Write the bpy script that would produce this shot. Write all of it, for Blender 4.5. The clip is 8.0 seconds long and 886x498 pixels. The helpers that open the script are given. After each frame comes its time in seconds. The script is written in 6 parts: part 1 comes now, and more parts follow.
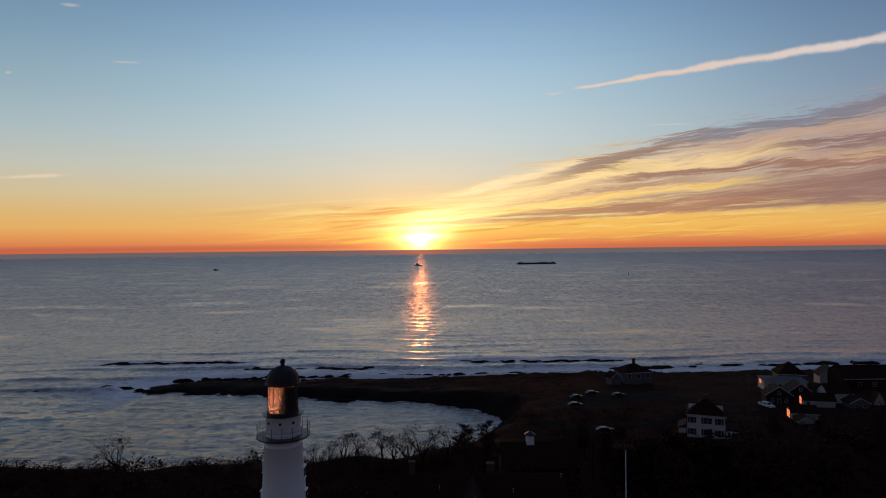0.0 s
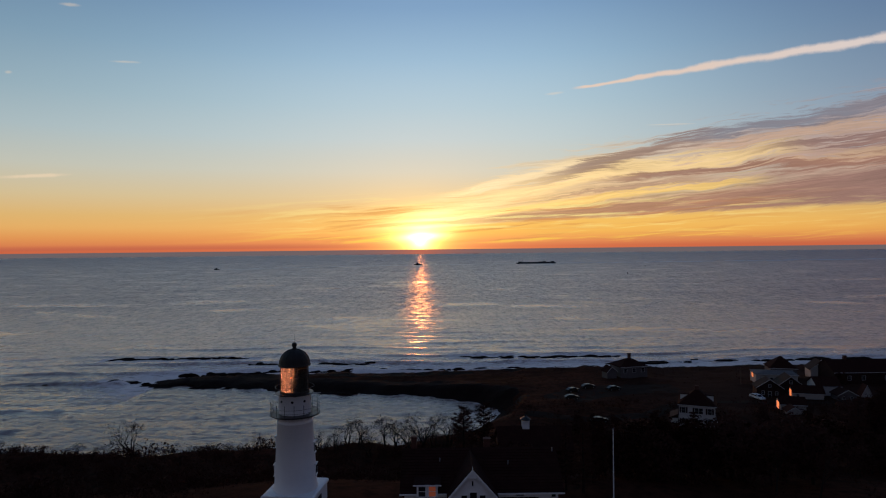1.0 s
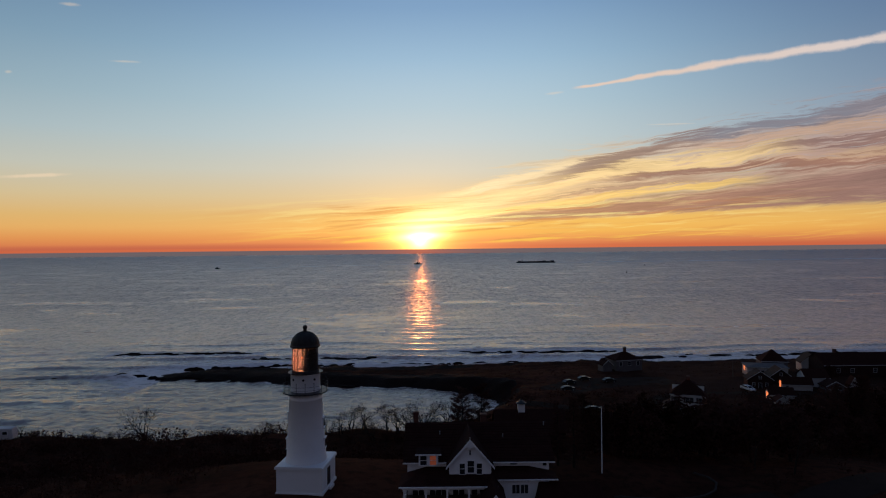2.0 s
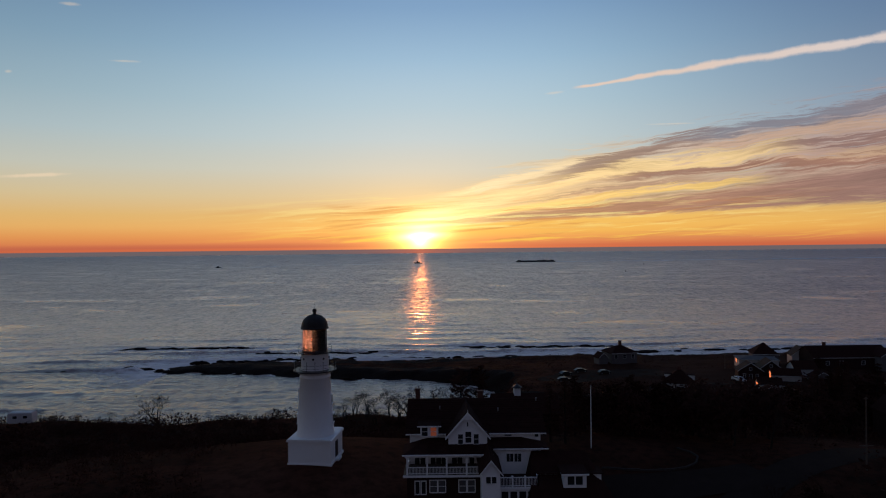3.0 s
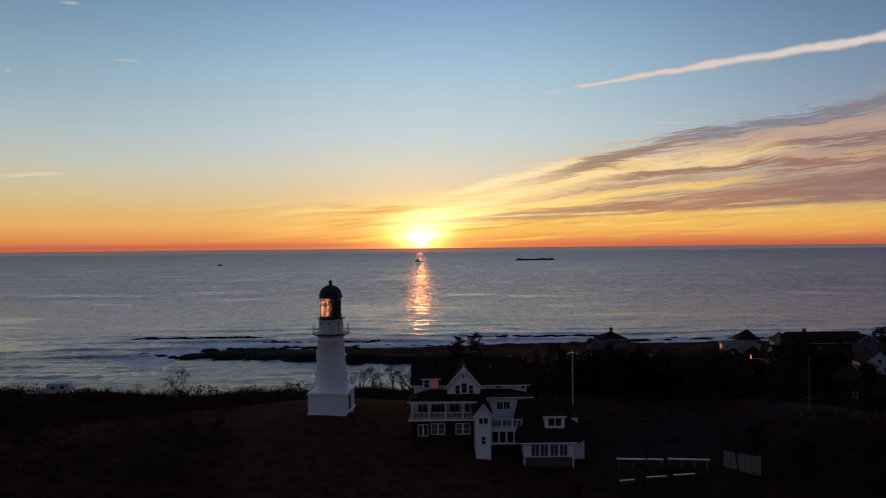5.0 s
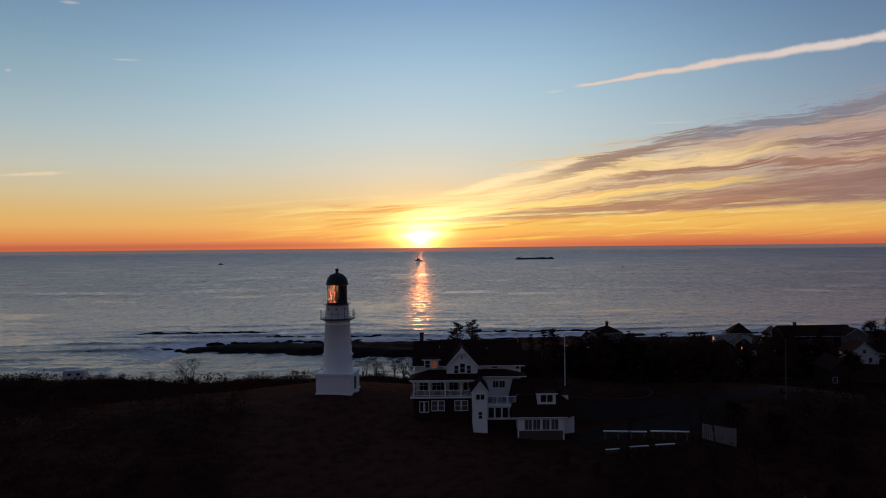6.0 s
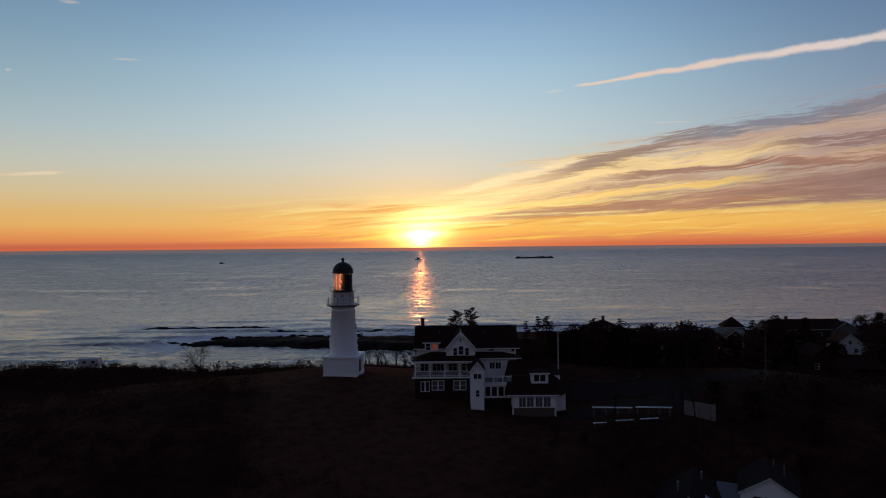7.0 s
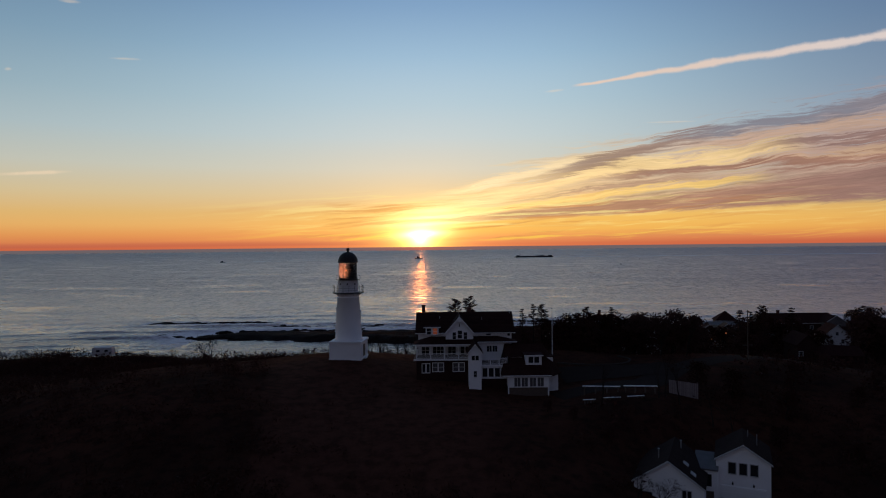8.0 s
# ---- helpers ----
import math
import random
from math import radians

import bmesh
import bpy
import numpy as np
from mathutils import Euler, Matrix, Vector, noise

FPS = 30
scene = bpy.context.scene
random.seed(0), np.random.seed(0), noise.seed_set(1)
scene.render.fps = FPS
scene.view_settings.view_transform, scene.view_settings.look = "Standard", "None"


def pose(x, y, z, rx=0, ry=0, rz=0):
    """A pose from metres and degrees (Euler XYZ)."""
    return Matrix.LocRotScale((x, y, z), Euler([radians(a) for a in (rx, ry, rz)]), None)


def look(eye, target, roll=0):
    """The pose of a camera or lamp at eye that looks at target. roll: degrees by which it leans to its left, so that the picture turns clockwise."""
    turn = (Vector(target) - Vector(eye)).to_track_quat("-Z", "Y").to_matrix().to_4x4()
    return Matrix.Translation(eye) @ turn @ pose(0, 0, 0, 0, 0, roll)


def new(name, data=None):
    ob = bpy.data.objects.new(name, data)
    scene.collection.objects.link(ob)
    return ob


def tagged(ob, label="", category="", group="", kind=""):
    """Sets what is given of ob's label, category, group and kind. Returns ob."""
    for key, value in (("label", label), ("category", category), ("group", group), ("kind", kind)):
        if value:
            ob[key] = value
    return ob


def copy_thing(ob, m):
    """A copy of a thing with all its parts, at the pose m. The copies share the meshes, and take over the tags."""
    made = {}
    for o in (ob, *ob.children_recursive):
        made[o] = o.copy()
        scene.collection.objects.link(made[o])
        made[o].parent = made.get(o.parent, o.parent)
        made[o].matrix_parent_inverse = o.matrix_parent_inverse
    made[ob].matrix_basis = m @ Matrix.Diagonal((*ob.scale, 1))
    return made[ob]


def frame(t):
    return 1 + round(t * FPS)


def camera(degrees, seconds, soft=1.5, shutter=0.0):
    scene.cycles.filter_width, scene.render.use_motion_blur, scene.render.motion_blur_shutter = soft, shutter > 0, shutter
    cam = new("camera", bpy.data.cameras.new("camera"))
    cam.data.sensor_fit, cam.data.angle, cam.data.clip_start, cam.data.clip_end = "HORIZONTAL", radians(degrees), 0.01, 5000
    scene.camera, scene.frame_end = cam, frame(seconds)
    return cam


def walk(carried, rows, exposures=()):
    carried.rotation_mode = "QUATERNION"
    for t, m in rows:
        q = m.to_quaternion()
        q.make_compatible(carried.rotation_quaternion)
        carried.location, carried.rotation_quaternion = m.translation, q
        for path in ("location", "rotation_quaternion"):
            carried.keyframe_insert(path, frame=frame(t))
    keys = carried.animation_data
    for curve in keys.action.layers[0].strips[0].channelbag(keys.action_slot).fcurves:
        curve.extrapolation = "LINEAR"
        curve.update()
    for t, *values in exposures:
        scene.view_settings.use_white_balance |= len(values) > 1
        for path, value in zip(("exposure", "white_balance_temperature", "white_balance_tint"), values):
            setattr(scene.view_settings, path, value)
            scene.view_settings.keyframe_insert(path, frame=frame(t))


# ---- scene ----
cam = camera(71.0, 8.0, 1.1)
PATH = [
    (0.0, (17.823, -68.473, 54.272), (17.88, 931.52, 51.81), -0.627),
    (0.5, (17.816, -71.131, 53.835), (17.87, 928.87, 51.18), -0.623),
    (1.0, (17.813, -73.889, 53.300), (17.86, 926.11, 50.45), -0.619),
    (1.5, (17.813, -76.738, 52.686), (17.85, 923.26, 49.62), -0.615),
    (2.0, (17.816, -79.665, 52.012), (17.85, 920.33, 48.72), -0.610),
    (2.5, (17.822, -82.661, 51.293), (17.84, 917.33, 47.76), -0.606),
    (3.0, (17.830, -85.714, 50.543), (17.85, 914.28, 46.76), -0.602),
    (3.5, (17.840, -88.814, 49.773), (17.85, 911.18, 45.73), -0.598),
    (4.0, (17.851, -91.949, 48.992), (17.85, 908.04, 44.67), -0.594),
    (4.5, (17.863, -95.110, 48.206), (17.86, 904.88, 43.60), -0.590),
    (5.0, (17.876, -98.286, 47.419), (17.86, 901.70, 42.51), -0.586),
    (5.5, (17.889, -101.465, 46.634), (17.87, 898.52, 41.42), -0.582),
    (6.0, (17.901, -104.637, 45.848), (17.87, 895.35, 40.31), -0.578),
    (6.5, (17.913, -107.790, 45.059), (17.88, 892.19, 39.18), -0.574),
    (7.0, (17.924, -110.916, 44.263), (17.88, 889.06, 38.04), -0.570),
    (7.5, (17.933, -114.002, 43.451), (17.88, 885.98, 36.87), -0.566),
    (8.0, (17.940, -117.038, 42.613), (17.88, 882.94, 35.65), -0.562),
]
walk(cam, [(t, look(eye, target, roll)) for t, eye, target, roll in PATH])

# ---- sky, sun and exposure ----
SUN = Vector((-0.0367, 0.9993, 0.0095)).normalized()


def lin(r, g, b):
    """A linear colour from 8-bit sRGB."""
    return tuple((c / 255 / 12.92) if c < 11 else ((c / 255 + 0.055) / 1.055) ** 2.4 for c in (r, g, b)) + (1.0,)


class Val:
    """A number in a node tree, to write shader arithmetic as plain formulas."""

    def __init__(self, tree, socket):
        self.tree, self.socket = tree, socket

    def op(self, kind, *others):
        node = self.tree.nodes.new("ShaderNodeMath")
        node.operation = kind
        for slot, other in zip(node.inputs, (self, *others)):
            if isinstance(other, Val):
                self.tree.links.new(other.socket, slot)
            else:
                slot.default_value = other
        return Val(self.tree, node.outputs[0])

    def __add__(self, o): return self.op("ADD", o)
    def __sub__(self, o): return self.op("SUBTRACT", o)
    def __mul__(self, o): return self.op("MULTIPLY", o)
    def __truediv__(self, o): return self.op("DIVIDE", o)
    def most(self, o): return self.op("MAXIMUM", o)
    def least(self, o): return self.op("MINIMUM", o)
    def size(self): return self.op("ABSOLUTE")
    def power(self, o): return self.op("POWER", o)
    def fade(self): return (self * -1.0).op("EXPONENT")

    def step(self, low, high):
        """Smoothly from 0 at low to 1 at high; low and high may be values too."""
        node = self.tree.nodes.new("ShaderNodeMapRange")
        node.interpolation_type = "SMOOTHSTEP"
        for slot, v in ((0, self), (1, low), (2, high)):
            if isinstance(v, Val):
                self.tree.links.new(v.socket, node.inputs[slot])
            else:
                node.inputs[slot].default_value = v
        return Val(self.tree, node.outputs[0])


def vec3(tree, *parts):
    node = tree.nodes.new("ShaderNodeCombineXYZ")
    for slot, v in zip(node.inputs, parts):
        if isinstance(v, Val):
            tree.links.new(v.socket, slot)
        else:
            slot.default_value = v
    return node.outputs[0]


def grain(tree, vector, scale, detail=3.0, rough=0.55, distortion=0.0):
    node = tree.nodes.new("ShaderNodeTexNoise")
    node.inputs["Scale"].default_value = scale
    node.inputs["Detail"].default_value = detail
    node.inputs["Roughness"].default_value = rough
    node.inputs["Distortion"].default_value = distortion
    if vector is not None:
        tree.links.new(vector, node.inputs["Vector"])
    return Val(tree, node.outputs["Fac"])


def blend(tree, fac, a, b, kind="MIX"):
    node = tree.nodes.new("ShaderNodeMix")
    node.data_type, node.blend_type, node.clamp_factor = "RGBA", kind, True
    for slot, v in ((node.inputs[0], fac), (node.inputs[6], a), (node.inputs[7], b)):
        if isinstance(v, Val):
            tree.links.new(v.socket, slot)
        elif isinstance(v, bpy.types.NodeSocket):
            tree.links.new(v, slot)
        else:
            slot.default_value = v
    return node.outputs[2]


def ramp(tree, fac, stops):
    node = tree.nodes.new("ShaderNodeValToRGB")
    bar = node.color_ramp
    while len(bar.elements) < len(stops):
        bar.elements.new(0.5)
    for e, (at, colour) in zip(bar.elements, stops):
        e.position, e.color = at, colour
    tree.links.new(fac.socket, node.inputs[0])
    return node.outputs[0]


def build_sky():
    world = bpy.data.worlds.new("dawn_sky")
    scene.world = world
    world.use_nodes = True
    nt = world.node_tree
    nt.nodes.clear()
    way = nt.nodes.new("ShaderNodeTexCoord").outputs["Generated"]
    sep = nt.nodes.new("ShaderNodeSeparateXYZ")
    nt.links.new(way, sep.inputs[0])
    dx, dy, dz = (Val(nt, s) for s in sep.outputs)
    ahead = dy.most(0.05)
    east = dy.step(0.05, 0.3)
    u = dx / ahead * 1.099
    h = dz / ahead * 1.099

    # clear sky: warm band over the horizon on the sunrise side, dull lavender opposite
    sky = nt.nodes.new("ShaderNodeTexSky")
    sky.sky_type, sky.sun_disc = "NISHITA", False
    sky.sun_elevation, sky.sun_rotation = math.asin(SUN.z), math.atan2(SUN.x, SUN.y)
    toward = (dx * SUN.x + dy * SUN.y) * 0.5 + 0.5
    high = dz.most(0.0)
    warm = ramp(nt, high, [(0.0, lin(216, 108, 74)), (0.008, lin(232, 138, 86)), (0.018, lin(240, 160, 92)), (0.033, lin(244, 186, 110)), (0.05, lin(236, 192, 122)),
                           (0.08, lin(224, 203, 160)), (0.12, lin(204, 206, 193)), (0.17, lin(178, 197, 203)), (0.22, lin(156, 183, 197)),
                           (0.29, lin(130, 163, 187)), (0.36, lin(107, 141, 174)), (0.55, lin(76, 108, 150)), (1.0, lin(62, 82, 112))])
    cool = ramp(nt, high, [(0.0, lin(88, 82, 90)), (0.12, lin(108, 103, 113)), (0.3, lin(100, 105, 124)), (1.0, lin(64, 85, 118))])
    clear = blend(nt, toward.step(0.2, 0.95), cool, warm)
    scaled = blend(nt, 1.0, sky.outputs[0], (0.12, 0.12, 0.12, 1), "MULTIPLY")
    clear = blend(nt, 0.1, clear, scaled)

    column = ((u / 0.52).power(2.0)).fade() * h.step(0.05, 0.35) * east
    side = u.step(0.15, 0.95) * h.step(0.0, 0.2) * -0.34 + 1.0
    clear = blend(nt, 1.0, clear, vec3(nt, (column * 0.5 + 0.92) * side, (column * 0.5 + 0.92) * side, (column * 0.5 + 0.92) * (side * 0.6 + 0.4)), "MULTIPLY")

    # aureole round the low sun
    ru = u - SUN.x / SUN.y * 1.099
    rh = h - SUN.z / SUN.y * 1.099
    near = ((ru * ru * 0.45 + rh * rh).power(0.5))
    glow = blend(nt, 1.0, (1.0, 0.68, 0.10, 1), vec3(nt, *[((near / 0.036).fade() * 0.7 + (near / 0.015).fade() * 2.6) * east] * 3), "MULTIPLY")
    wide = blend(nt, 1.0, (1.0, 0.62, 0.25, 1), vec3(nt, *[(near / 0.15).fade() * east * 0.20] * 3), "MULTIPLY")
    disc = (ru * ru * 0.8 + rh * rh).power(0.5)
    lobes = 0.0
    for rise, along, girth0, amount in ((0.009, 0.030, 0.0055, 2.4), (0.024, 0.050, 0.0045, 0.9), (0.037, 0.060, 0.005, 0.6), (0.048, 0.045, 0.004, 0.35)):
        du, dh = (ru - rise * 0.4) / along, (rh - rise - ru * 0.05) / girth0
        lobes = ((du * du + dh * dh).power(0.75)).fade() * amount + lobes
    core = blend(nt, 1.0, (1.0, 0.86, 0.5, 1), vec3(nt, *[((disc / 0.0085).fade() * 3.0 + lobes) * east] * 3), "MULTIPLY")
    clear = blend(nt, 1.0, clear, wide, "ADD")
    gold = h.step(0.008, 0.03) * h.step(0.085, 0.045) * u.step(-0.5, 0.1) * east
    clear = blend(nt, gold * (u.step(0.2, 0.9) * -0.25 + 0.5), clear, lin(254, 200, 84))

    # high cirrus fanning out to one side of the sun: a veil between a crisp base and a ragged top, banded along the fan
    foot = u * 0.046 + 0.037
    crest = u.step(-0.12, 0.32) * 0.088 + u.step(0.1, 1.1) * 0.125 + 0.080
    s = (h - foot) / (crest - foot)
    lean = h - u * 0.085 - (u * u) * 0.035
    warp = grain(nt, vec3(nt, u * 4.5, lean * 16.0, 0.0), 1.0, 4.0, 0.55) - 0.5
    fine = grain(nt, vec3(nt, u * 5.0, lean * 95.0 + warp * 4.5, 3.7), 1.0, 9.0, 0.68, 0.4)
    broad = grain(nt, vec3(nt, u * 3.0, lean * 36.0 + warp * 3.0, 9.1), 1.0, 7.0, 0.62, 0.4)
    hair = grain(nt, vec3(nt, u * 11.0, lean * 330.0 + warp * 12.0, 5.3), 1.0, 6.0, 0.66, 0.2)
    bent = s + warp * 0.22 + (broad - 0.5) * 0.30 + (fine - 0.5) * 0.26

    def band(c0, c1, half0, half1, u0, u1, soft=0.15, wear=2.4):
        """A long band in the fan: its place across at both ends, half its girth there, and where it begins and ends."""
        mid = u.step(u0, u1) * (c1 - c0) + c0
        girth = u.step(u0, u1) * (half1 - half0) + half0
        off = (bent - mid).size() / girth + (fine - 0.5) * wear + (hair - 0.5) * wear * 1.1
        return off.step(1.35, 0.35) * u.step(u0, u0 + soft) * (u.step(u1 - 0.06, u1 + 0.06) * -1.0 + 1.0) * east

    body = (s + (fine - 0.5) * 0.09).step(-0.03, 0.05) * ((s + (broad - 0.5) * 1.3 + (fine - 0.5) * 1.5).step(0.70, 1.10) * -1.0 + 1.0) * u.step(-0.2, 0.1) * east
    veil = body * ((fine * 0.5 + broad * 0.5).step(0.36, 0.6) * 0.5 + 0.45)
    sunny = (near / 0.10).fade()
    lit = blend(nt, u.step(0.02, 0.6), lin(246, 206, 144), lin(182, 146, 130))
    lit = blend(nt, 1.0, lit, vec3(nt, *[sunny * 1.0 + 0.96] * 3), "MULTIPLY")
    clouded = blend(nt, veil * 0.92, clear, lit)
    for c0, c1, half0, half1, u0, u1, colour, amount in (
            (0.27, 0.30, 0.07, 0.06, 0.00, 0.55, (254, 210, 124), 0.85),
            (0.56, 0.62, 0.10, 0.09, 0.00, 0.62, (252, 216, 152), 0.80),
            (0.47, 0.52, 0.06, 0.05, 0.40, 1.20, (226, 186, 146), 0.60),
            (0.86, 0.80, 0.10, 0.05, -0.04, 0.30, (246, 218, 170), 0.70),
            (0.76, 0.74, 0.05, 0.05, 0.36, 1.20, (216, 178, 150), 0.65)):
        bright = blend(nt, 1.0, lin(*colour), vec3(nt, *[(sunny * 1.2 + 0.95) * (u.step(0.3, 0.9) * -0.24 + 1.0)] * 3), "MULTIPLY")
        clouded = blend(nt, band(c0, c1, half0, half1, u0, u1) * amount, clouded, bright)
    for c0, c1, half0, half1, u0, u1, colour, amount in (
            (0.50, 0.36, 0.045, 0.085, 0.22, 1.20, (156, 114, 98), 0.85),
            (0.64, 0.90, 0.085, 0.11, 0.12, 0.50, (150, 122, 110), 0.85),
            (0.90, 0.92, 0.08, 0.13, 0.36, 1.30, (128, 124, 134), 0.85),
            (0.64, 0.56, 0.040, 0.055, 0.50, 1.20, (140, 110, 104), 0.80),
            (0.38, 0.40, 0.030, 0.030, 0.10, 0.45, (178, 140, 116), 0.70)):
        clouded = blend(nt, band(c0, c1, half0, half1, u0, u1) * amount * (sunny * -0.7 + 1.0), clouded, lin(*colour))
    # the heavy mauve band along the fan's base
    deep = u.step(0.35, 0.85) * 0.15 + 0.19
    rough_s = s + (fine - 0.5) * 0.16 + warp * 0.06
    slab = rough_s.step(-0.015, 0.03) * (((rough_s + (hair - 0.5) * 0.10) - deep).step(-0.05, 0.05) * -1.0 + 1.0) * u.step(-0.10, 0.14) * east
    clouded = blend(nt, slab * 0.9 * (sunny * -0.6 + 1.0), clouded, blend(nt, u.step(0.2, 0.8), lin(180, 130, 102), lin(146, 112, 104)))
    thin = grain(nt, vec3(nt, u * 5.5, (h - u * 0.05) * 125.0 + warp * 2.0, 11.0), 1.0, 7.0, 0.62, 0.2)
    dim = grain(nt, vec3(nt, u * 4.5, (h - u * 0.07) * 105.0 + warp * 2.0, 17.0), 1.0, 6.0, 0.6, 0.2)
    reach = (((ru.most(0.0) * 0.4 + ru.least(0.0)).size() / 0.25).power(2.0)).fade() * h.step(0.003, 0.012) * (h.step(0.06, ru.least(0.0) * 0.05 + 0.11) * -1.0 + 1.0) * east
    clouded = blend(nt, dim.step(0.5, 0.66) * reach * 0.75, clouded, lin(214, 142, 78))
    clouded = blend(nt, thin.step(0.5, 0.64) * reach * 0.85, clouded, blend(nt, h.step(0.012, 0.05), lin(252, 206, 84), lin(255, 232, 150)))
    mottle = (fine - 0.5) * 0.6 + (hair - 0.5) * 0.75
    clouded = blend(nt, 1.0, clouded, vec3(nt, *[mottle * body + 1.0] * 3), "MULTIPLY")
    low = grain(nt, vec3(nt, u * 1.5, h * 95.0, 1.3), 1.0, 4.0, 0.55)
    bank = low.step(0.5, 0.72) * h.step(0.008, 0.018) * (h.step(0.03, 0.045) * -1.0 + 1.0) * u.step(0.05, 0.5) * east
    clouded = blend(nt, bank * 0.55, clouded, lin(196, 122, 92))
    rim = h.step(0.0, 0.002) * (h.step(0.004, 0.012) * -1.0 + 1.0) * (u.step(-0.3, 0.0) * -0.8 + 1.0) * east
    clouded = blend(nt, rim * 0.35, clouded, lin(176, 88, 76))

    # one long vapour trail, and a few wisps
    puff = grain(nt, vec3(nt, u * 22.0, h * 30.0, 5.0), 1.0, 4.0, 0.6)
    wob = (grain(nt, vec3(nt, u * 9.0, 0.0, 2.0), 1.0, 2.0) - 0.5) * 0.014
    mid = h - ((u - 0.246) * 0.1540 + 0.2800) - wob
    girth = u.step(0.2, 0.5) * 0.0033 + (u - 0.235).most(0.0) * 0.006 + 0.0022
    trail = (mid.size() / girth + (puff - 0.5) * 1.5).step(1.35, 0.25) * u.step(0.226, 0.256) * east
    clouded = blend(nt, trail * 0.88, clouded, blend(nt, u.step(0.3, 0.8), lin(232, 204, 184), lin(228, 212, 204)))
    for u0, h0, reach, girth0, tilt in ((-0.72, 0.134, 0.085, 0.0042, 0.03), (-0.655, 0.436, 0.022, 0.004, -0.1), (-0.765, 0.318, 0.009, 0.004, 0.0),
                                        (-0.56, 0.334, 0.03, 0.003, -0.05), (0.40, 0.213, 0.05, 0.002, 0.02), (0.2, 0.27, 0.02, 0.003, 0.1)):
        du, dh = (u - u0) / reach, (h - h0 - (u - u0) * tilt) / girth0
        wisp = (du * du + dh * dh).power(0.5) + (puff - 0.5) * 1.2
        clouded = blend(nt, wisp.step(1.1, 0.2) * east * (0.6 if girth0 > 0.0041 else 0.3), clouded, lin(240, 214, 182))
    clouded = blend(nt, 1.0, clouded, glow, "ADD")
    clouded = blend(nt, 1.0, clouded, core, "ADD")

    # far sea below the skyline, with the sun's red glow on it painted in
    under = h.step(-0.0031, -0.0041)
    final = blend(nt, under, clouded, blend(nt, (ru.size() / 0.06).fade() * east, lin(107, 97, 100), lin(190, 108, 86)))
    back = nt.nodes.new("ShaderNodeBackground")
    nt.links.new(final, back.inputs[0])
    back.inputs[1].default_value = 1.0
    out = nt.nodes.new("ShaderNodeOutputWorld")
    nt.links.new(back.outputs[0], out.inputs[0])


build_sky()
sun = new("sun", bpy.data.lights.new("sun", "SUN"))
sun.data.energy, sun.data.angle, sun.data.color = 0.16, radians(0.55), (1.0, 0.28, 0.07)
sun.matrix_world = look(SUN * 500, (0, 0, 0))
scene.view_settings.exposure = 0.0

# ---- materials ----
def surface(name, colour, rough=0.7, metal=0.0, vary=0.25, scale=1.0, bump=0.3, depth=0.02, tint=None, random_tint=0.0, spec=0.5):
    """A procedural surface: colour that varies at two scales, with fine relief. scale: grain size in 1/m."""
    m = bpy.data.materials.new(name)
    m.use_nodes = True
    nt = m.node_tree
    bsdf = nt.nodes["Principled BSDF"]
    co = nt.nodes.new("ShaderNodeTexCoord").outputs["Object"]
    big, small = grain(nt, co, scale * 0.35, 3.0), grain(nt, co, scale * 4.0, 5.0, 0.65)
    spread = (big - 0.5) * 1.1 + (small - 0.5) * 0.9
    if random_tint:
        spread = spread + (Val(nt, nt.nodes.new("ShaderNodeObjectInfo").outputs["Random"]) - 0.5) * random_tint
    base = (*colour, 1.0)
    other = (*tint, 1.0) if tint else tuple(c * (1 - vary * 1.6) for c in colour) + (1.0,)
    light = tuple(min(1.0, c * (1 + vary)) for c in colour) + (1.0,)
    col = blend(nt, spread * 1.6 + 0.5, other, light)
    col = blend(nt, 0.5, col, base)
    nt.links.new(col, bsdf.inputs["Base Color"])
    nt.links.new((small * 0.3 + (rough - 0.15)).least(1.0).socket, bsdf.inputs["Roughness"])
    bsdf.inputs["Metallic"].default_value = metal
    bsdf.inputs["Specular IOR Level"].default_value = spec
    if bump:
        b = nt.nodes.new("ShaderNodeBump")
        b.inputs["Strength"].default_value, b.inputs["Distance"].default_value = bump, depth
        nt.links.new(small.socket, b.inputs["Height"])
        nt.links.new(b.outputs[0], bsdf.inputs["Normal"])
    return m


def glass(name, colour=(0.02, 0.022, 0.026), rough=0.05):
    m = bpy.data.materials.new(name)
    m.use_nodes = True
    b = m.node_tree.nodes["Principled BSDF"]
    b.inputs["Base Color"].default_value = (*colour, 1)
    b.inputs["Roughness"].default_value = rough
    return m


